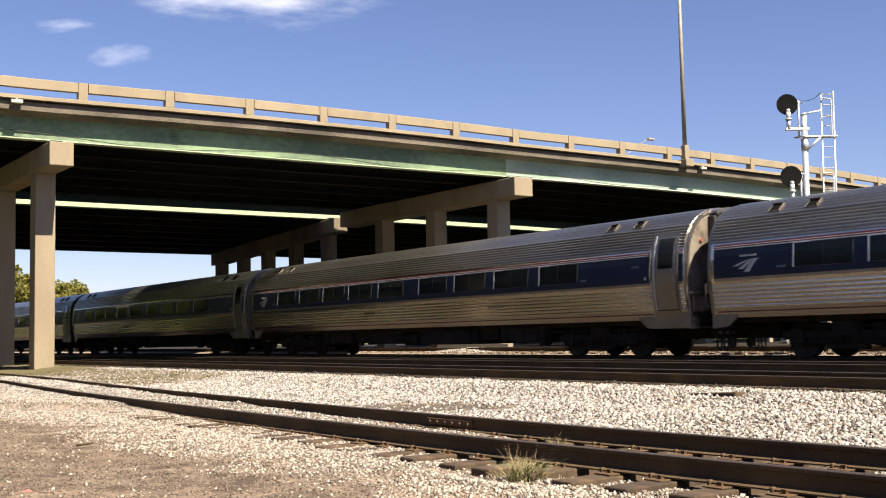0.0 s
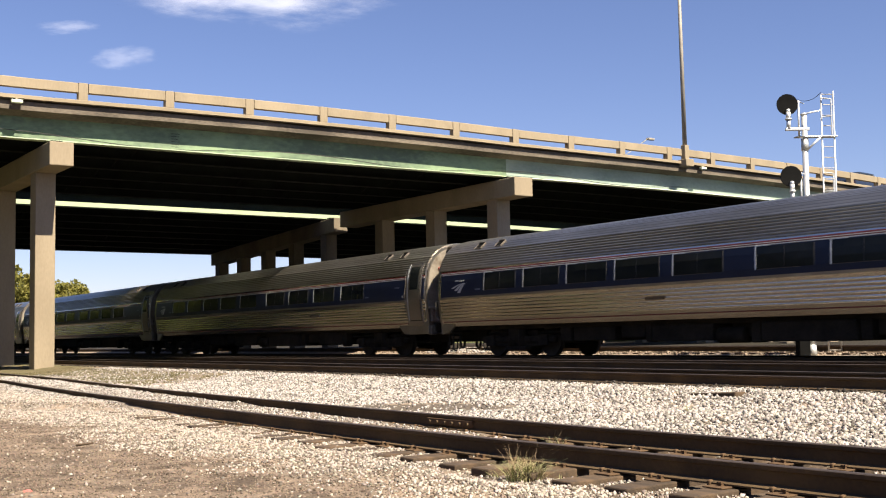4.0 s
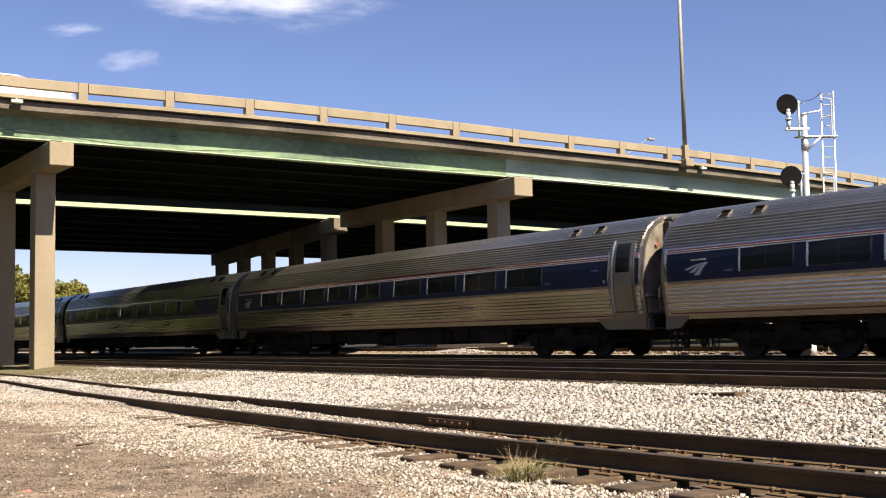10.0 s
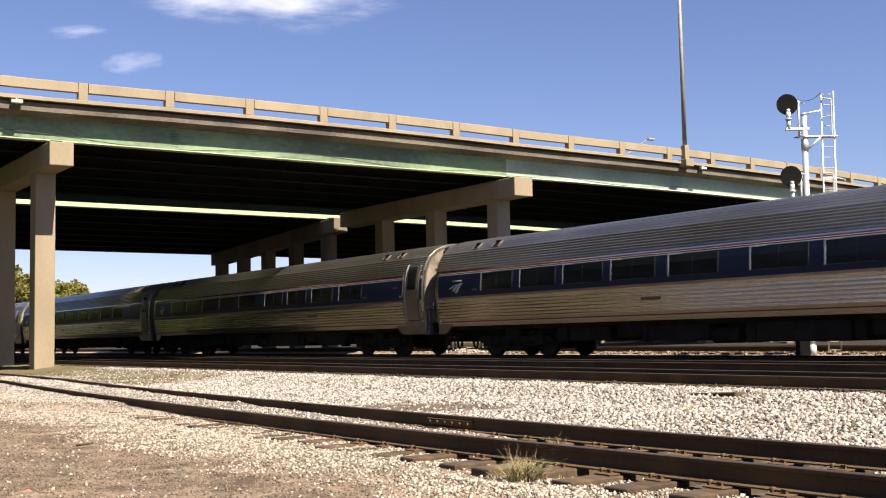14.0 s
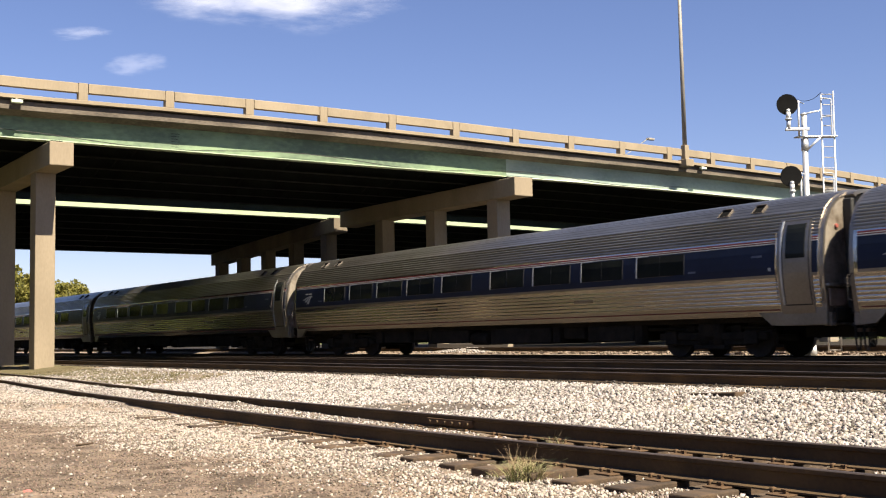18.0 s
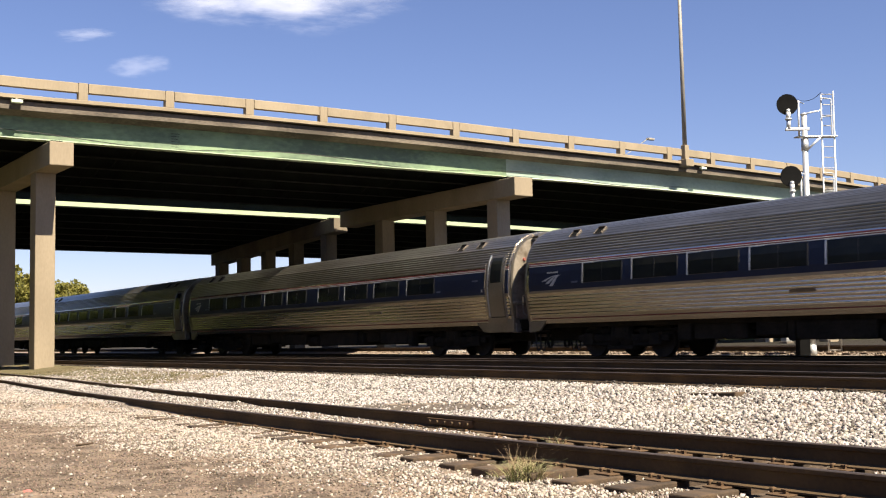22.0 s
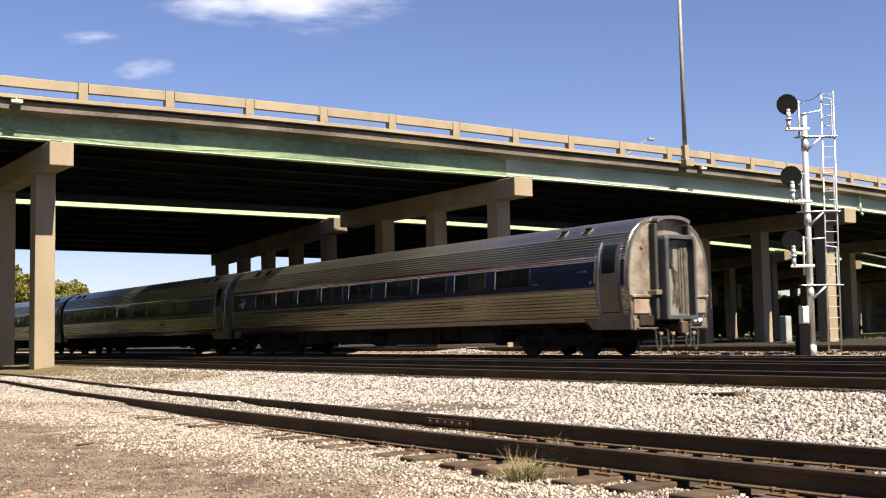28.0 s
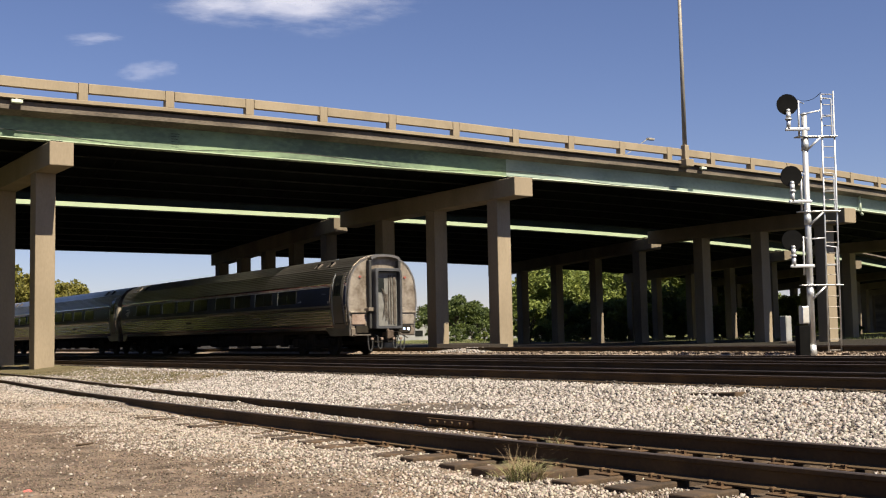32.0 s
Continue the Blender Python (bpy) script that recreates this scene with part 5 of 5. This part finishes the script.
def leaf_cloud(lumps, per, size, seed):
    """Small leaf sprays gathered round the ends of the limbs."""
    rng = np.random.default_rng(seed)
    V, F = [], []
    for c, r in lumps:
        n = int(per * r)
        d = rng.normal(size=(n, 3))
        d /= np.linalg.norm(d, axis=1)[:, None]
        p = np.array(c) + d * (r * rng.uniform(0.45, 1.08, n) ** 0.8)[:, None] * np.array([1, 1, 0.8])
        a, b = rng.normal(size=(n, 3)), rng.normal(size=(n, 3))
        a /= np.linalg.norm(a, axis=1)[:, None]
        b -= (a * b).sum(1)[:, None] * a
        b /= np.linalg.norm(b, axis=1)[:, None]
        k = size * rng.uniform(0.5, 1.2, n)[:, None]
        for q in range(n):
            i = len(V)
            V += [p[q] - a[q] * k[q], p[q] + b[q] * k[q] * 0.6, p[q] + a[q] * k[q], p[q] - b[q] * k[q] * 0.6]
            F.append((i, i + 1, i + 2, i + 3))
    me = bpy.data.meshes.new("crown")
    me.from_pydata([tuple(v) for v in V], [], F)
    return me


def build_tree(label, height, spread_r, leaf, seed, stem=0.35, lumps_n=26, per=150, size=0.26):
    rng = random.Random(seed)
    t = empty("tree")
    tagged(t, label, "tree", group="trees behind the bridges")
    bm = bmesh.new()
    pts = [Vector((0, 0, -0.3))]
    for k in range(5):
        pts.append(Vector((rng.uniform(-0.25, 0.25), rng.uniform(-0.25, 0.25), height * 0.7 * (k + 1) / 5)))
    for k, (a, c) in enumerate(zip(pts, pts[1:])):
        rod(bm, a, c, stem * (1 - k * 0.17), stem * (1 - (k + 1) * 0.17), 8)
    lumps = []
    for k in range(lumps_n):
        f = rng.uniform(0.22, 1.0)
        a = rng.uniform(0, 6.28)
        r = spread_r * math.sin(math.pi * min(0.98, 0.22 + 0.72 * f)) ** 0.8 * rng.uniform(0.35, 1.0)
        c = Vector((r * math.cos(a), r * math.sin(a), height * (0.12 + 0.80 * f)))
        lumps.append((c, height * rng.uniform(0.09, 0.17)))
        if k % 2 == 0:
            i = min(5, max(1, int(f * 4)))
            rod(bm, pts[i], c, stem * 0.28, 0.03, 5)
    part("trunk", bm, BARK, t)
    me = leaf_cloud(lumps, per, size, seed)
    me.materials.append(leaf)
    crown = new("crown", me)
    crown.parent = t
    return t


protos = [build_tree("broad green tree on rough ground", 8.5, 4.2, LEAF_A, 1), build_tree("yellowing bushy tree beyond the tracks", 9.5, 3.8, LEAF_B, 2), build_tree("dense dark green bushy tree", 7.0, 4.4, LEAF_C, 3, 0.3, 34), build_tree("bright green shrub on rough ground", 4.2, 3.0, LEAF_A, 4, 0.14, 26, 260, 0.2),
          build_tree("tall green tree leafy down to the ground", 9.0, 3.4, LEAF_A, 6, 0.25, 40, 170, 0.22), build_tree("dark green shrub on rough ground", 4.0, 2.8, LEAF_C, 7, 0.14, 28, 260, 0.18)]
spots = []
rng = random.Random(9)
# yellow-green trees that show past the near pier
for x, y, h, k in ((-53, 132, 1.10, 1), (-49.5, 134, 1.0, 1), (-45.5, 131, 0.72, 1), (-58, 140, 1.2, 1), (-42.6, 129, 0.80, 1), (-44.2, 131, 0.86, 1), (-41.0, 128, 0.9, 3), (-62, 133, 1.1, 1)):
    spots.append((x, y, h * 1.06, k))
# sunlit thicket behind the far bridge, low dark shrubs in its shade
for k in range(34):
    x = 10.0 + k * 1.3 + rng.uniform(-0.6, 0.6)
    y = 119 + 0.62 * (x - 10) + rng.uniform(-3, 7)
    spots.append((x, y, rng.uniform(0.85, 1.15) * (1.0 if x < 36 else 0.62), rng.choice((0, 4, 4, 2, 1, 4))))
for k in range(24):
    x = 9.2 + k * 1.3 + rng.uniform(-0.6, 0.6)
    spots.append((x, 111 + 0.62 * (x - 10) + rng.uniform(-2, 3), rng.uniform(0.75, 1.15) * (1.0 if x < 36 else 0.7), rng.choice((3, 3, 5))))
for k in range(13):
    x = 9.0 + k * 3.1 + rng.uniform(-0.6, 0.6)
    spots.append((x, 103.5 + 0.62 * (x - 10) + rng.uniform(-1, 2), rng.uniform(0.35, 1.0), 5))
for x, y, h, k in ((1.8, 158, 0.98, 2), (5.0, 163, 0.8, 2), (3.6, 150, 0.62, 5), (-1.5, 170, 0.8, 2), (8.0, 172, 0.75, 2), (7.2, 141, 0.55, 5), (1.2, 138, 0.4, 5), (4.8, 132, 0.36, 3), (11, 150, 0.6, 3)):
    spots.append((x, y, h, k))
for k in range(26):
    x = -30 + k * 9.5 + rng.uniform(-3, 3)
    spots.append((x, 270 + 0.3 * x + rng.uniform(-15, 15), rng.uniform(0.9, 1.5), rng.choice((0, 2))))
for k in range(16):
    # unseen wood going on beyond the near pier, added to darken coach reflections
    spots.append((-64 - k * 5.0 + rng.uniform(-2, 2), 138 - k * 3.2 + rng.uniform(-6, 6), rng.uniform(1.0, 1.5), rng.choice((0, 1, 2))))
for k in range(9):
    # unseen wood along the west side of the yard, reflected in the coaches
    a = radians(168 + 4.2 * k)
    r = 72 + rng.uniform(-7, 9)
    spots.append((r * math.cos(a), 22 + r * math.sin(a), rng.uniform(1.2, 1.75), rng.choice((0, 2, 2))))
for k in range(20):
    # unseen wood along the tracks beyond the bridges, added to darken reflections
    p = at(78 + 4.6 * k, -27 + rng.uniform(-4, 3))
    spots.append((p.x, p.y, rng.uniform(1.3, 1.8), rng.choice((0, 2, 2))))
for k in range(44):
    # unseen wood that closes the near side, added to block low sky light
    a = radians(178 + 4.3 * k)
    r = 46 + rng.uniform(-5, 9)
    spots.append((r * math.cos(a), 4 + r * math.sin(a), rng.uniform(1.25, 1.75), rng.choice((0, 2, 2, 4))))
for k in range(26):
    # wood added out of view behind the far bridge, west, blocking horizon light
    x = -43 - 2.4 * k + rng.uniform(-1, 1)
    spots.append((x, 77 + 0.55 * (x + 43) + rng.uniform(0, 7), rng.uniform(1.1, 1.6), rng.choice((0, 2, 4, 4))))
used = set()
for x, y, h, k in spots:
    m = Matrix.Translation((x, y, 0.1)) @ pose(0, 0, 0, 0, 0, rng.uniform(0, 360))
    if k not in used:
        ob = protos[k]
        used.add(k)
        ob.matrix_basis = m
    else:
        ob = copy_thing(protos[k], m)
    ob.scale = (h, h, h)


PALE_WALL = surf("pale_wall", (0.302, 0.302, 0.288), (0.216, 0.216, 0.209), 0.7, scale=0.5, fine=6)


def far_building(x, y, w, d, h, label, wall, roofc):
    t = empty("warehouse", Matrix.Translation((x, y, 0)))
    tagged(t, label, "building", group="distant buildings")
    part("wall", boxed(-w / 2, w / 2, -d / 2, d / 2, -0.2, h), wall, t)
    bm = sweep(bmesh.new(), [[(xx, -d / 2 - 0.4, h + 0.002), (xx, d / 2 + 0.4, h + 0.002), (xx, 0, h + 1.3)] for xx in (-w / 2 - 0.4, w / 2 + 0.4)])
    part("roof", bm, roofc, t)
    for k in range(int(w // 5)):
        p = part("window", boxed(-w / 2 + 1.8 + 5 * k, -w / 2 + 3.4 + 5 * k, -d / 2 - 0.05, -d / 2 + 0.05, 1.2, 2.4), WINDOW_GLASS, t)
    return t


far_building(4, 240, 34, 14, 4.5, "low white metal warehouse far beyond the tracks", PALE_WALL, GALVANISED)
far_building(-12, 250, 20, 12, 4.0, "low pale warehouse far beyond the tracks", PALE_WALL, GALVANISED)

# wooded rise on the horizon
def far_woods():
    rng = np.random.default_rng(21)
    lumps = []
    for k in range(260):
        a = -0.75 + 1.5 * k / 259
        d = 620 + 60 * math.sin(k * 0.37) + rng.uniform(-40, 40)
        lumps.append(((d * math.sin(a), d * math.cos(a), 5 + 3 * math.sin(k * 0.21) + 14 * max(0, a)), rng.uniform(6, 11)))
    me = leaf_cloud(lumps, 14, 2.4, 22)
    me.materials.append(LEAF_C)
    tagged(new("far_woods", me), "distant line of woods on the horizon", "woods", kind="stuff")


far_woods()


# ---- clouds ----
def cloud_material(name, seed, thick, size):
    m = bpy.data.materials.new(name)
    m.use_nodes = True
    t = m.node_tree
    t.nodes.remove(t.nodes["Principled BSDF"])
    out = t.nodes["Material Output"]
    L = t.links.new
    co = t.nodes.new("ShaderNodeTexCoord")
    mp = t.nodes.new("ShaderNodeMapping")
    mp.inputs["Location"].default_value = (seed, seed * 0.7, 0)
    L(co.outputs["Object"], mp.inputs["Vector"])
    n1 = t.nodes.new("ShaderNodeTexNoise")
    n1.inputs["Scale"].default_value, n1.inputs["Detail"].default_value, n1.inputs["Roughness"].default_value = size, 9, 0.58
    L(mp.outputs[0], n1.inputs["Vector"])
    gr = t.nodes.new("ShaderNodeTexGradient")
    gr.gradient_type = "SPHERICAL"
    L(co.outputs["Object"], gr.inputs["Vector"])
    ml = t.nodes.new("ShaderNodeMath")
    ml.operation = "MULTIPLY_ADD"
    ml.inputs[1].default_value = 0.75
    L(gr.outputs["Fac"], ml.inputs[0])
    L(n1.outputs["Fac"], ml.inputs[2])
    mr = t.nodes.new("ShaderNodeMapRange")
    mr.interpolation_type = "SMOOTHSTEP"
    mr.inputs["From Min"].default_value, mr.inputs["From Max"].default_value, mr.inputs["To Max"].default_value = 0.62, 1.22, thick
    L(ml.outputs[0], mr.inputs["Value"])
    edge = t.nodes.new("ShaderNodeMath")
    edge.operation = "MULTIPLY"
    er = t.nodes.new("ShaderNodeMapRange")
    er.inputs["From Max"].default_value = 0.25
    L(gr.outputs["Fac"], er.inputs["Value"])
    L(mr.outputs[0], edge.inputs[0])
    L(er.outputs[0], edge.inputs[1])
    tl, tr = t.nodes.new("ShaderNodeBsdfTranslucent"), t.nodes.new("ShaderNodeBsdfTransparent")
    tl.inputs["Color"].default_value = (0.86, 0.86, 0.88, 1)
    m1 = t.nodes.new("ShaderNodeMixShader")
    L(edge.outputs[0], m1.inputs[0])
    L(tr.outputs[0], m1.inputs[1])
    L(tl.outputs[0], m1.inputs[2])
    L(m1.outputs[0], out.inputs["Surface"])
    return m


def build_cloud(name, at_point, sx, sy, turn, mat, label):
    bm = bmesh.new()
    bmesh.ops.create_grid(bm, x_segments=12, y_segments=12, size=1.0)
    for v in bm.verts:
        v.co.z = 0.02 * noise.noise(v.co * 2)
    ob = part("cloud", bm, mat)
    ob.matrix_basis = Matrix.Translation(at_point) @ pose(0, 0, 0, 0, 0, turn) @ Matrix.Diagonal((sx, sy, 30, 1))
    tagged(ob, label, "cloud", group="clouds", kind="structure")
    return ob


def sky_point(x, y, height=900.0):
    """The place at that height on the line through a direction (right, ahead, up)."""
    d = Vector((x, 1.0, y))
    return d * (height / y)


CLOUD_A = cloud_material("thick_white_cloud", 3.3, 0.29, 2.0)
CLOUD_B = cloud_material("thin_white_cloud", 8.1, 0.09, 1.7)
CLOUD_C = cloud_material("faint_white_cloud", 5.1, 0.1, 1.7)
clouds = [
    (build_cloud("cloud", (0, 0, 900), 440, 470, 10, CLOUD_A, "bright white fair-weather cloud in the blue sky"), (-0.164, 0.326), (-0.136, 0.317)),
    (build_cloud("cloud", (0, 0, 900), 120, 230, 30, CLOUD_B, "small thin wisp of white cloud"), (-0.294, 0.263), (-0.268, 0.248)),
    (build_cloud("cloud", (0, 0, 900), 80, 130, 60, CLOUD_C, "faint shred of white cloud"), (-0.345, 0.292), (-0.318, 0.279)),
    (build_cloud("cloud", (0, 0, 900), 900, 2400, 40, CLOUD_B, "low hazy streak of white cloud"), (-0.345, 0.115), (-0.335, 0.115)),
]


# ---- road vehicles on the bridge ----
def build_vehicle(name, label, category, length, height, paint, kind):
    t = empty(name)
    tagged(t, label, category, group="vehicles on the bridge")
    w = 0.92
    hood = (0.73 if kind == "pickup" else 0.62) * height
    if kind == "pickup":
        prof = [(0, 0.45), (0.05, 1.2), (1.9, 1.22), (1.95, 1.24), (2.1, height), (3.5, height), (4.15, 1.27), (length - 0.1, 1.18), (length, 0.8), (length - 0.02, 0.42), (length - 0.3, 0.38), (0.2, 0.38)]
        glass = [(2.06, 1.3), (2.16, height - 0.07), (3.45, height - 0.07), (3.9, 1.3)]
    elif kind == "suv":
        prof = [(0, 0.45), (0.0, 0.95), (0.25, 1.1), (0.55, height - 0.05), (0.8, height), (2.7, height), (3.45, 1.1), (length - 0.15, 0.95), (length, 0.65), (length - 0.02, 0.42), (length - 0.3, 0.36), (0.2, 0.36)]
        glass = [(0.55, 1.1), (0.8, height - 0.1), (2.65, height - 0.1), (3.25, 1.1)]
    else:
        prof = [(0, 0.4), (0.0, 0.85), (0.75, 0.95), (1.35, height), (2.7, height), (3.4, 0.95), (length - 0.15, 0.8), (length, 0.55), (length - 0.02, 0.35), (length - 0.3, 0.3), (0.2, 0.3)]
        glass = [(0.95, 0.97), (1.42, height - 0.07), (2.65, height - 0.07), (3.22, 0.97)]
    bm = sweep(bmesh.new(), [[(x, y * (1.0 if z < 1.05 * hood else 0.86), z) for x, z in prof] for y in (-w, w)])
    bmesh.ops.bevel(bm, geom=bm.edges[:], offset=0.04, segments=2, affect="EDGES")
    body = part("body", bm, paint, t)
    for sg in (-1, 1):
        part("side_window", sweep(bmesh.new(), [[(x, sg * (0.87 * w + k + (0.06 if z < 1.2 else 0.0)), z) for x, z in glass] for k in (-0.02, 0.02)]), WINDOW_GLASS, t)
        for x in (0.85, length - 0.9):
            wl = part("wheel", rod(bmesh.new(), (x, sg * 0.72, 0.33), (x, sg * 0.94, 0.33), 0.33, n=20), RUBBER, t)
            part("rim", rod(bmesh.new(), (x, sg * 0.93, 0.33), (x, sg * 0.955, 0.33), 0.2, n=14), GALVANISED, wl)
    part("windscreen", sweep(bmesh.new(), [[(x + 0.05, y, z + 0.012) for x, z in (glass[2], glass[3])] + [(x + 0.09, y, z + 0.012) for x, z in (glass[3], glass[2])] for y in (-0.68, 0.68)]), WINDOW_GLASS, t)
    for sg in (-1, 1):
        part("headlamp", boxed(length - 0.06, length + 0.005, sg * 0.72 - 0.14, sg * 0.72 + 0.14, 0.62, 0.74, bevel=0.02), DOOR_GREY, t)
        part("tail_light", boxed(-0.015, 0.05, sg * 0.78 - 0.08, sg * 0.78 + 0.08, 0.68, 0.85, bevel=0.01), RED_PAINT, t)
    return t


CAR_BLUE = surf("dark_blue_car_paint", (0.0252, 0.036, 0.0612), (0.0216, 0.0288, 0.0504), 0.22, 0.3, scale=1, fine=10, bump=0.0)
CAR_WHITE = surf("white_car_paint", (0.576, 0.576, 0.569), (0.518, 0.518, 0.511), 0.3, scale=1, fine=10, bump=0.0)
CAR_SILVER = surf("silver_blue_car_paint", (0.30, 0.36, 0.42), (0.25, 0.3, 0.36), 0.3, 0.5, scale=1, fine=10, bump=0.0)
suv = build_vehicle("estate_car", "dark glossy blue estate car driving over the bridge", "car", 4.6, 1.5, CAR_BLUE, "suv")
pickup = build_vehicle("pickup_truck", "white pickup truck towing a trailer over the bridge", "pickup truck", 5.5, 1.64, CAR_WHITE, "pickup")
sedan = build_vehicle("saloon_car", "white saloon car driving over the bridge", "car", 4.6, 1.32, CAR_WHITE, "sedan")
saloon = build_vehicle("saloon_car", "silvery blue saloon car driving over the bridge", "car", 4.5, 1.42, CAR_SILVER, "sedan")
trailer = empty("flat_trailer")
tagged(trailer, "low utility trailer with dark railings behind the pickup", "trailer", group="vehicles on the bridge")
part("bed", boxed(0, 3.4, -0.9, 0.9, 0.5, 0.6, bevel=0.01), DARK_STEEL, trailer)
part("drawbar", boxed(3.4, 4.5, -0.05, 0.05, 0.5, 0.58), DARK_STEEL, trailer)
for sg in (-1, 1):
    part("rail", boxed(0, 3.4, sg * 0.88 - 0.02, sg * 0.88 + 0.02, 1.12, 1.18), DARK_STEEL, trailer)
    for k in range(7):
        part("post", boxed(0.05 + 0.55 * k, 0.1 + 0.55 * k, sg * 0.88 - 0.02, sg * 0.88 + 0.02, 0.6, 1.12), DARK_STEEL, trailer)
    part("wheel", rod(bmesh.new(), (1.6, sg * 0.92, 0.32), (1.6, sg * 1.1, 0.32), 0.32, n=18), RUBBER, trailer)


# ---- movement ----
# Place of the train's rear end along the main track
TRAIN = [(0.0, -81.15), (1.0, -78.1), (2.0, -75.15), (3.5, -70.85), (5.5, -65.35), (7.0, -61.35), (9.0, -56.15), (11.0, -51.05), (13.0, -45.95), (14.5, -42.0), (16.5, -37.08), (19.0, -30.45), (21.0, -24.95), (23.0, -18.9), (25.0, -12.0), (27.5, -2.92), (28.5, 0.84), (30.0, 6.46), (31.0, 10.15), (32.0, 13.85)]


def train_pose(s):
    return Matrix.Translation(at(s, 0.0, RAIL_T + 0.002)) @ pose(0, 0, 0, 0, 0, 90 + 35.2)


def train_at(t):
    """The rear end's place at any time, gliding as the keys do."""
    for (a, sa), (c, sc) in zip(TRAIN, TRAIN[1:]):
        if t <= c:
            return sa + (sc - sa) * (t - a) / (c - a)
    return TRAIN[-1][1]


coaches = [coach] + [copy_thing(coach, Matrix.Identity(4)) for _ in range(6)]


def motions():
    for i, c in enumerate(coaches):
        walk(c, [(t, train_pose(s + CAR * i)) for t, s in TRAIN])
    # wheels roll with the train
    rows = []
    for k in range(214):
        t = 0.15 * k
        rows.append((min(t, 32.0), math.degrees((train_at(t) - TRAIN[0][1]) / 0.457)))
    for c in coaches:
        for b in c.children:
            if b.name.startswith("bogie"):
                for w in b.children:
                    if w.name.startswith("wheelset"):
                        p = w.location.copy()
                        walk(w, [(t, Matrix.Translation(p) @ pose(0, 0, 0, 0, a, 0)) for t, a in rows])

    # clouds drift slowly across the sky
    for c, a, e in clouds:
        turn = c.rotation_euler.to_matrix().to_4x4()
        walk(c, [(t, Matrix.Translation(sky_point(p[0], p[1]) + Vector((0, 0, EYE_Z))) @ turn) for t, p in ((0.0, a), (32.0, e))])
    # road traffic, nose (or hitch) place along the deck at a time, and speed
    for v, t0, d0, speed, length in ((suv, 1.5, -13.0, 19.4, 4.6), (saloon, 2.0, 3.3, 24.9, 4.5), (pickup, 10.5, -5.1, 25.0, 5.5), (trailer, 10.5, -10.6, 25.0, 4.4), (sedan, 12.0, -10.7, 22.5, 4.6)):
        rows = []
        for k in range(65):
            t = 0.5 * k
            d = d0 - length + speed * (t - t0)
            p = deck_at(d, 3.2 if v is suv else 6.5 if v is saloon else 4.7, CURB_Z + 0.032 + deck_drop(d))
            rows.append((t, Matrix.Translation(p) @ pose(0, 0, 0, 0, 0, math.degrees(deck_heading(d + length / 2)))))
        walk(v, rows)


motions()
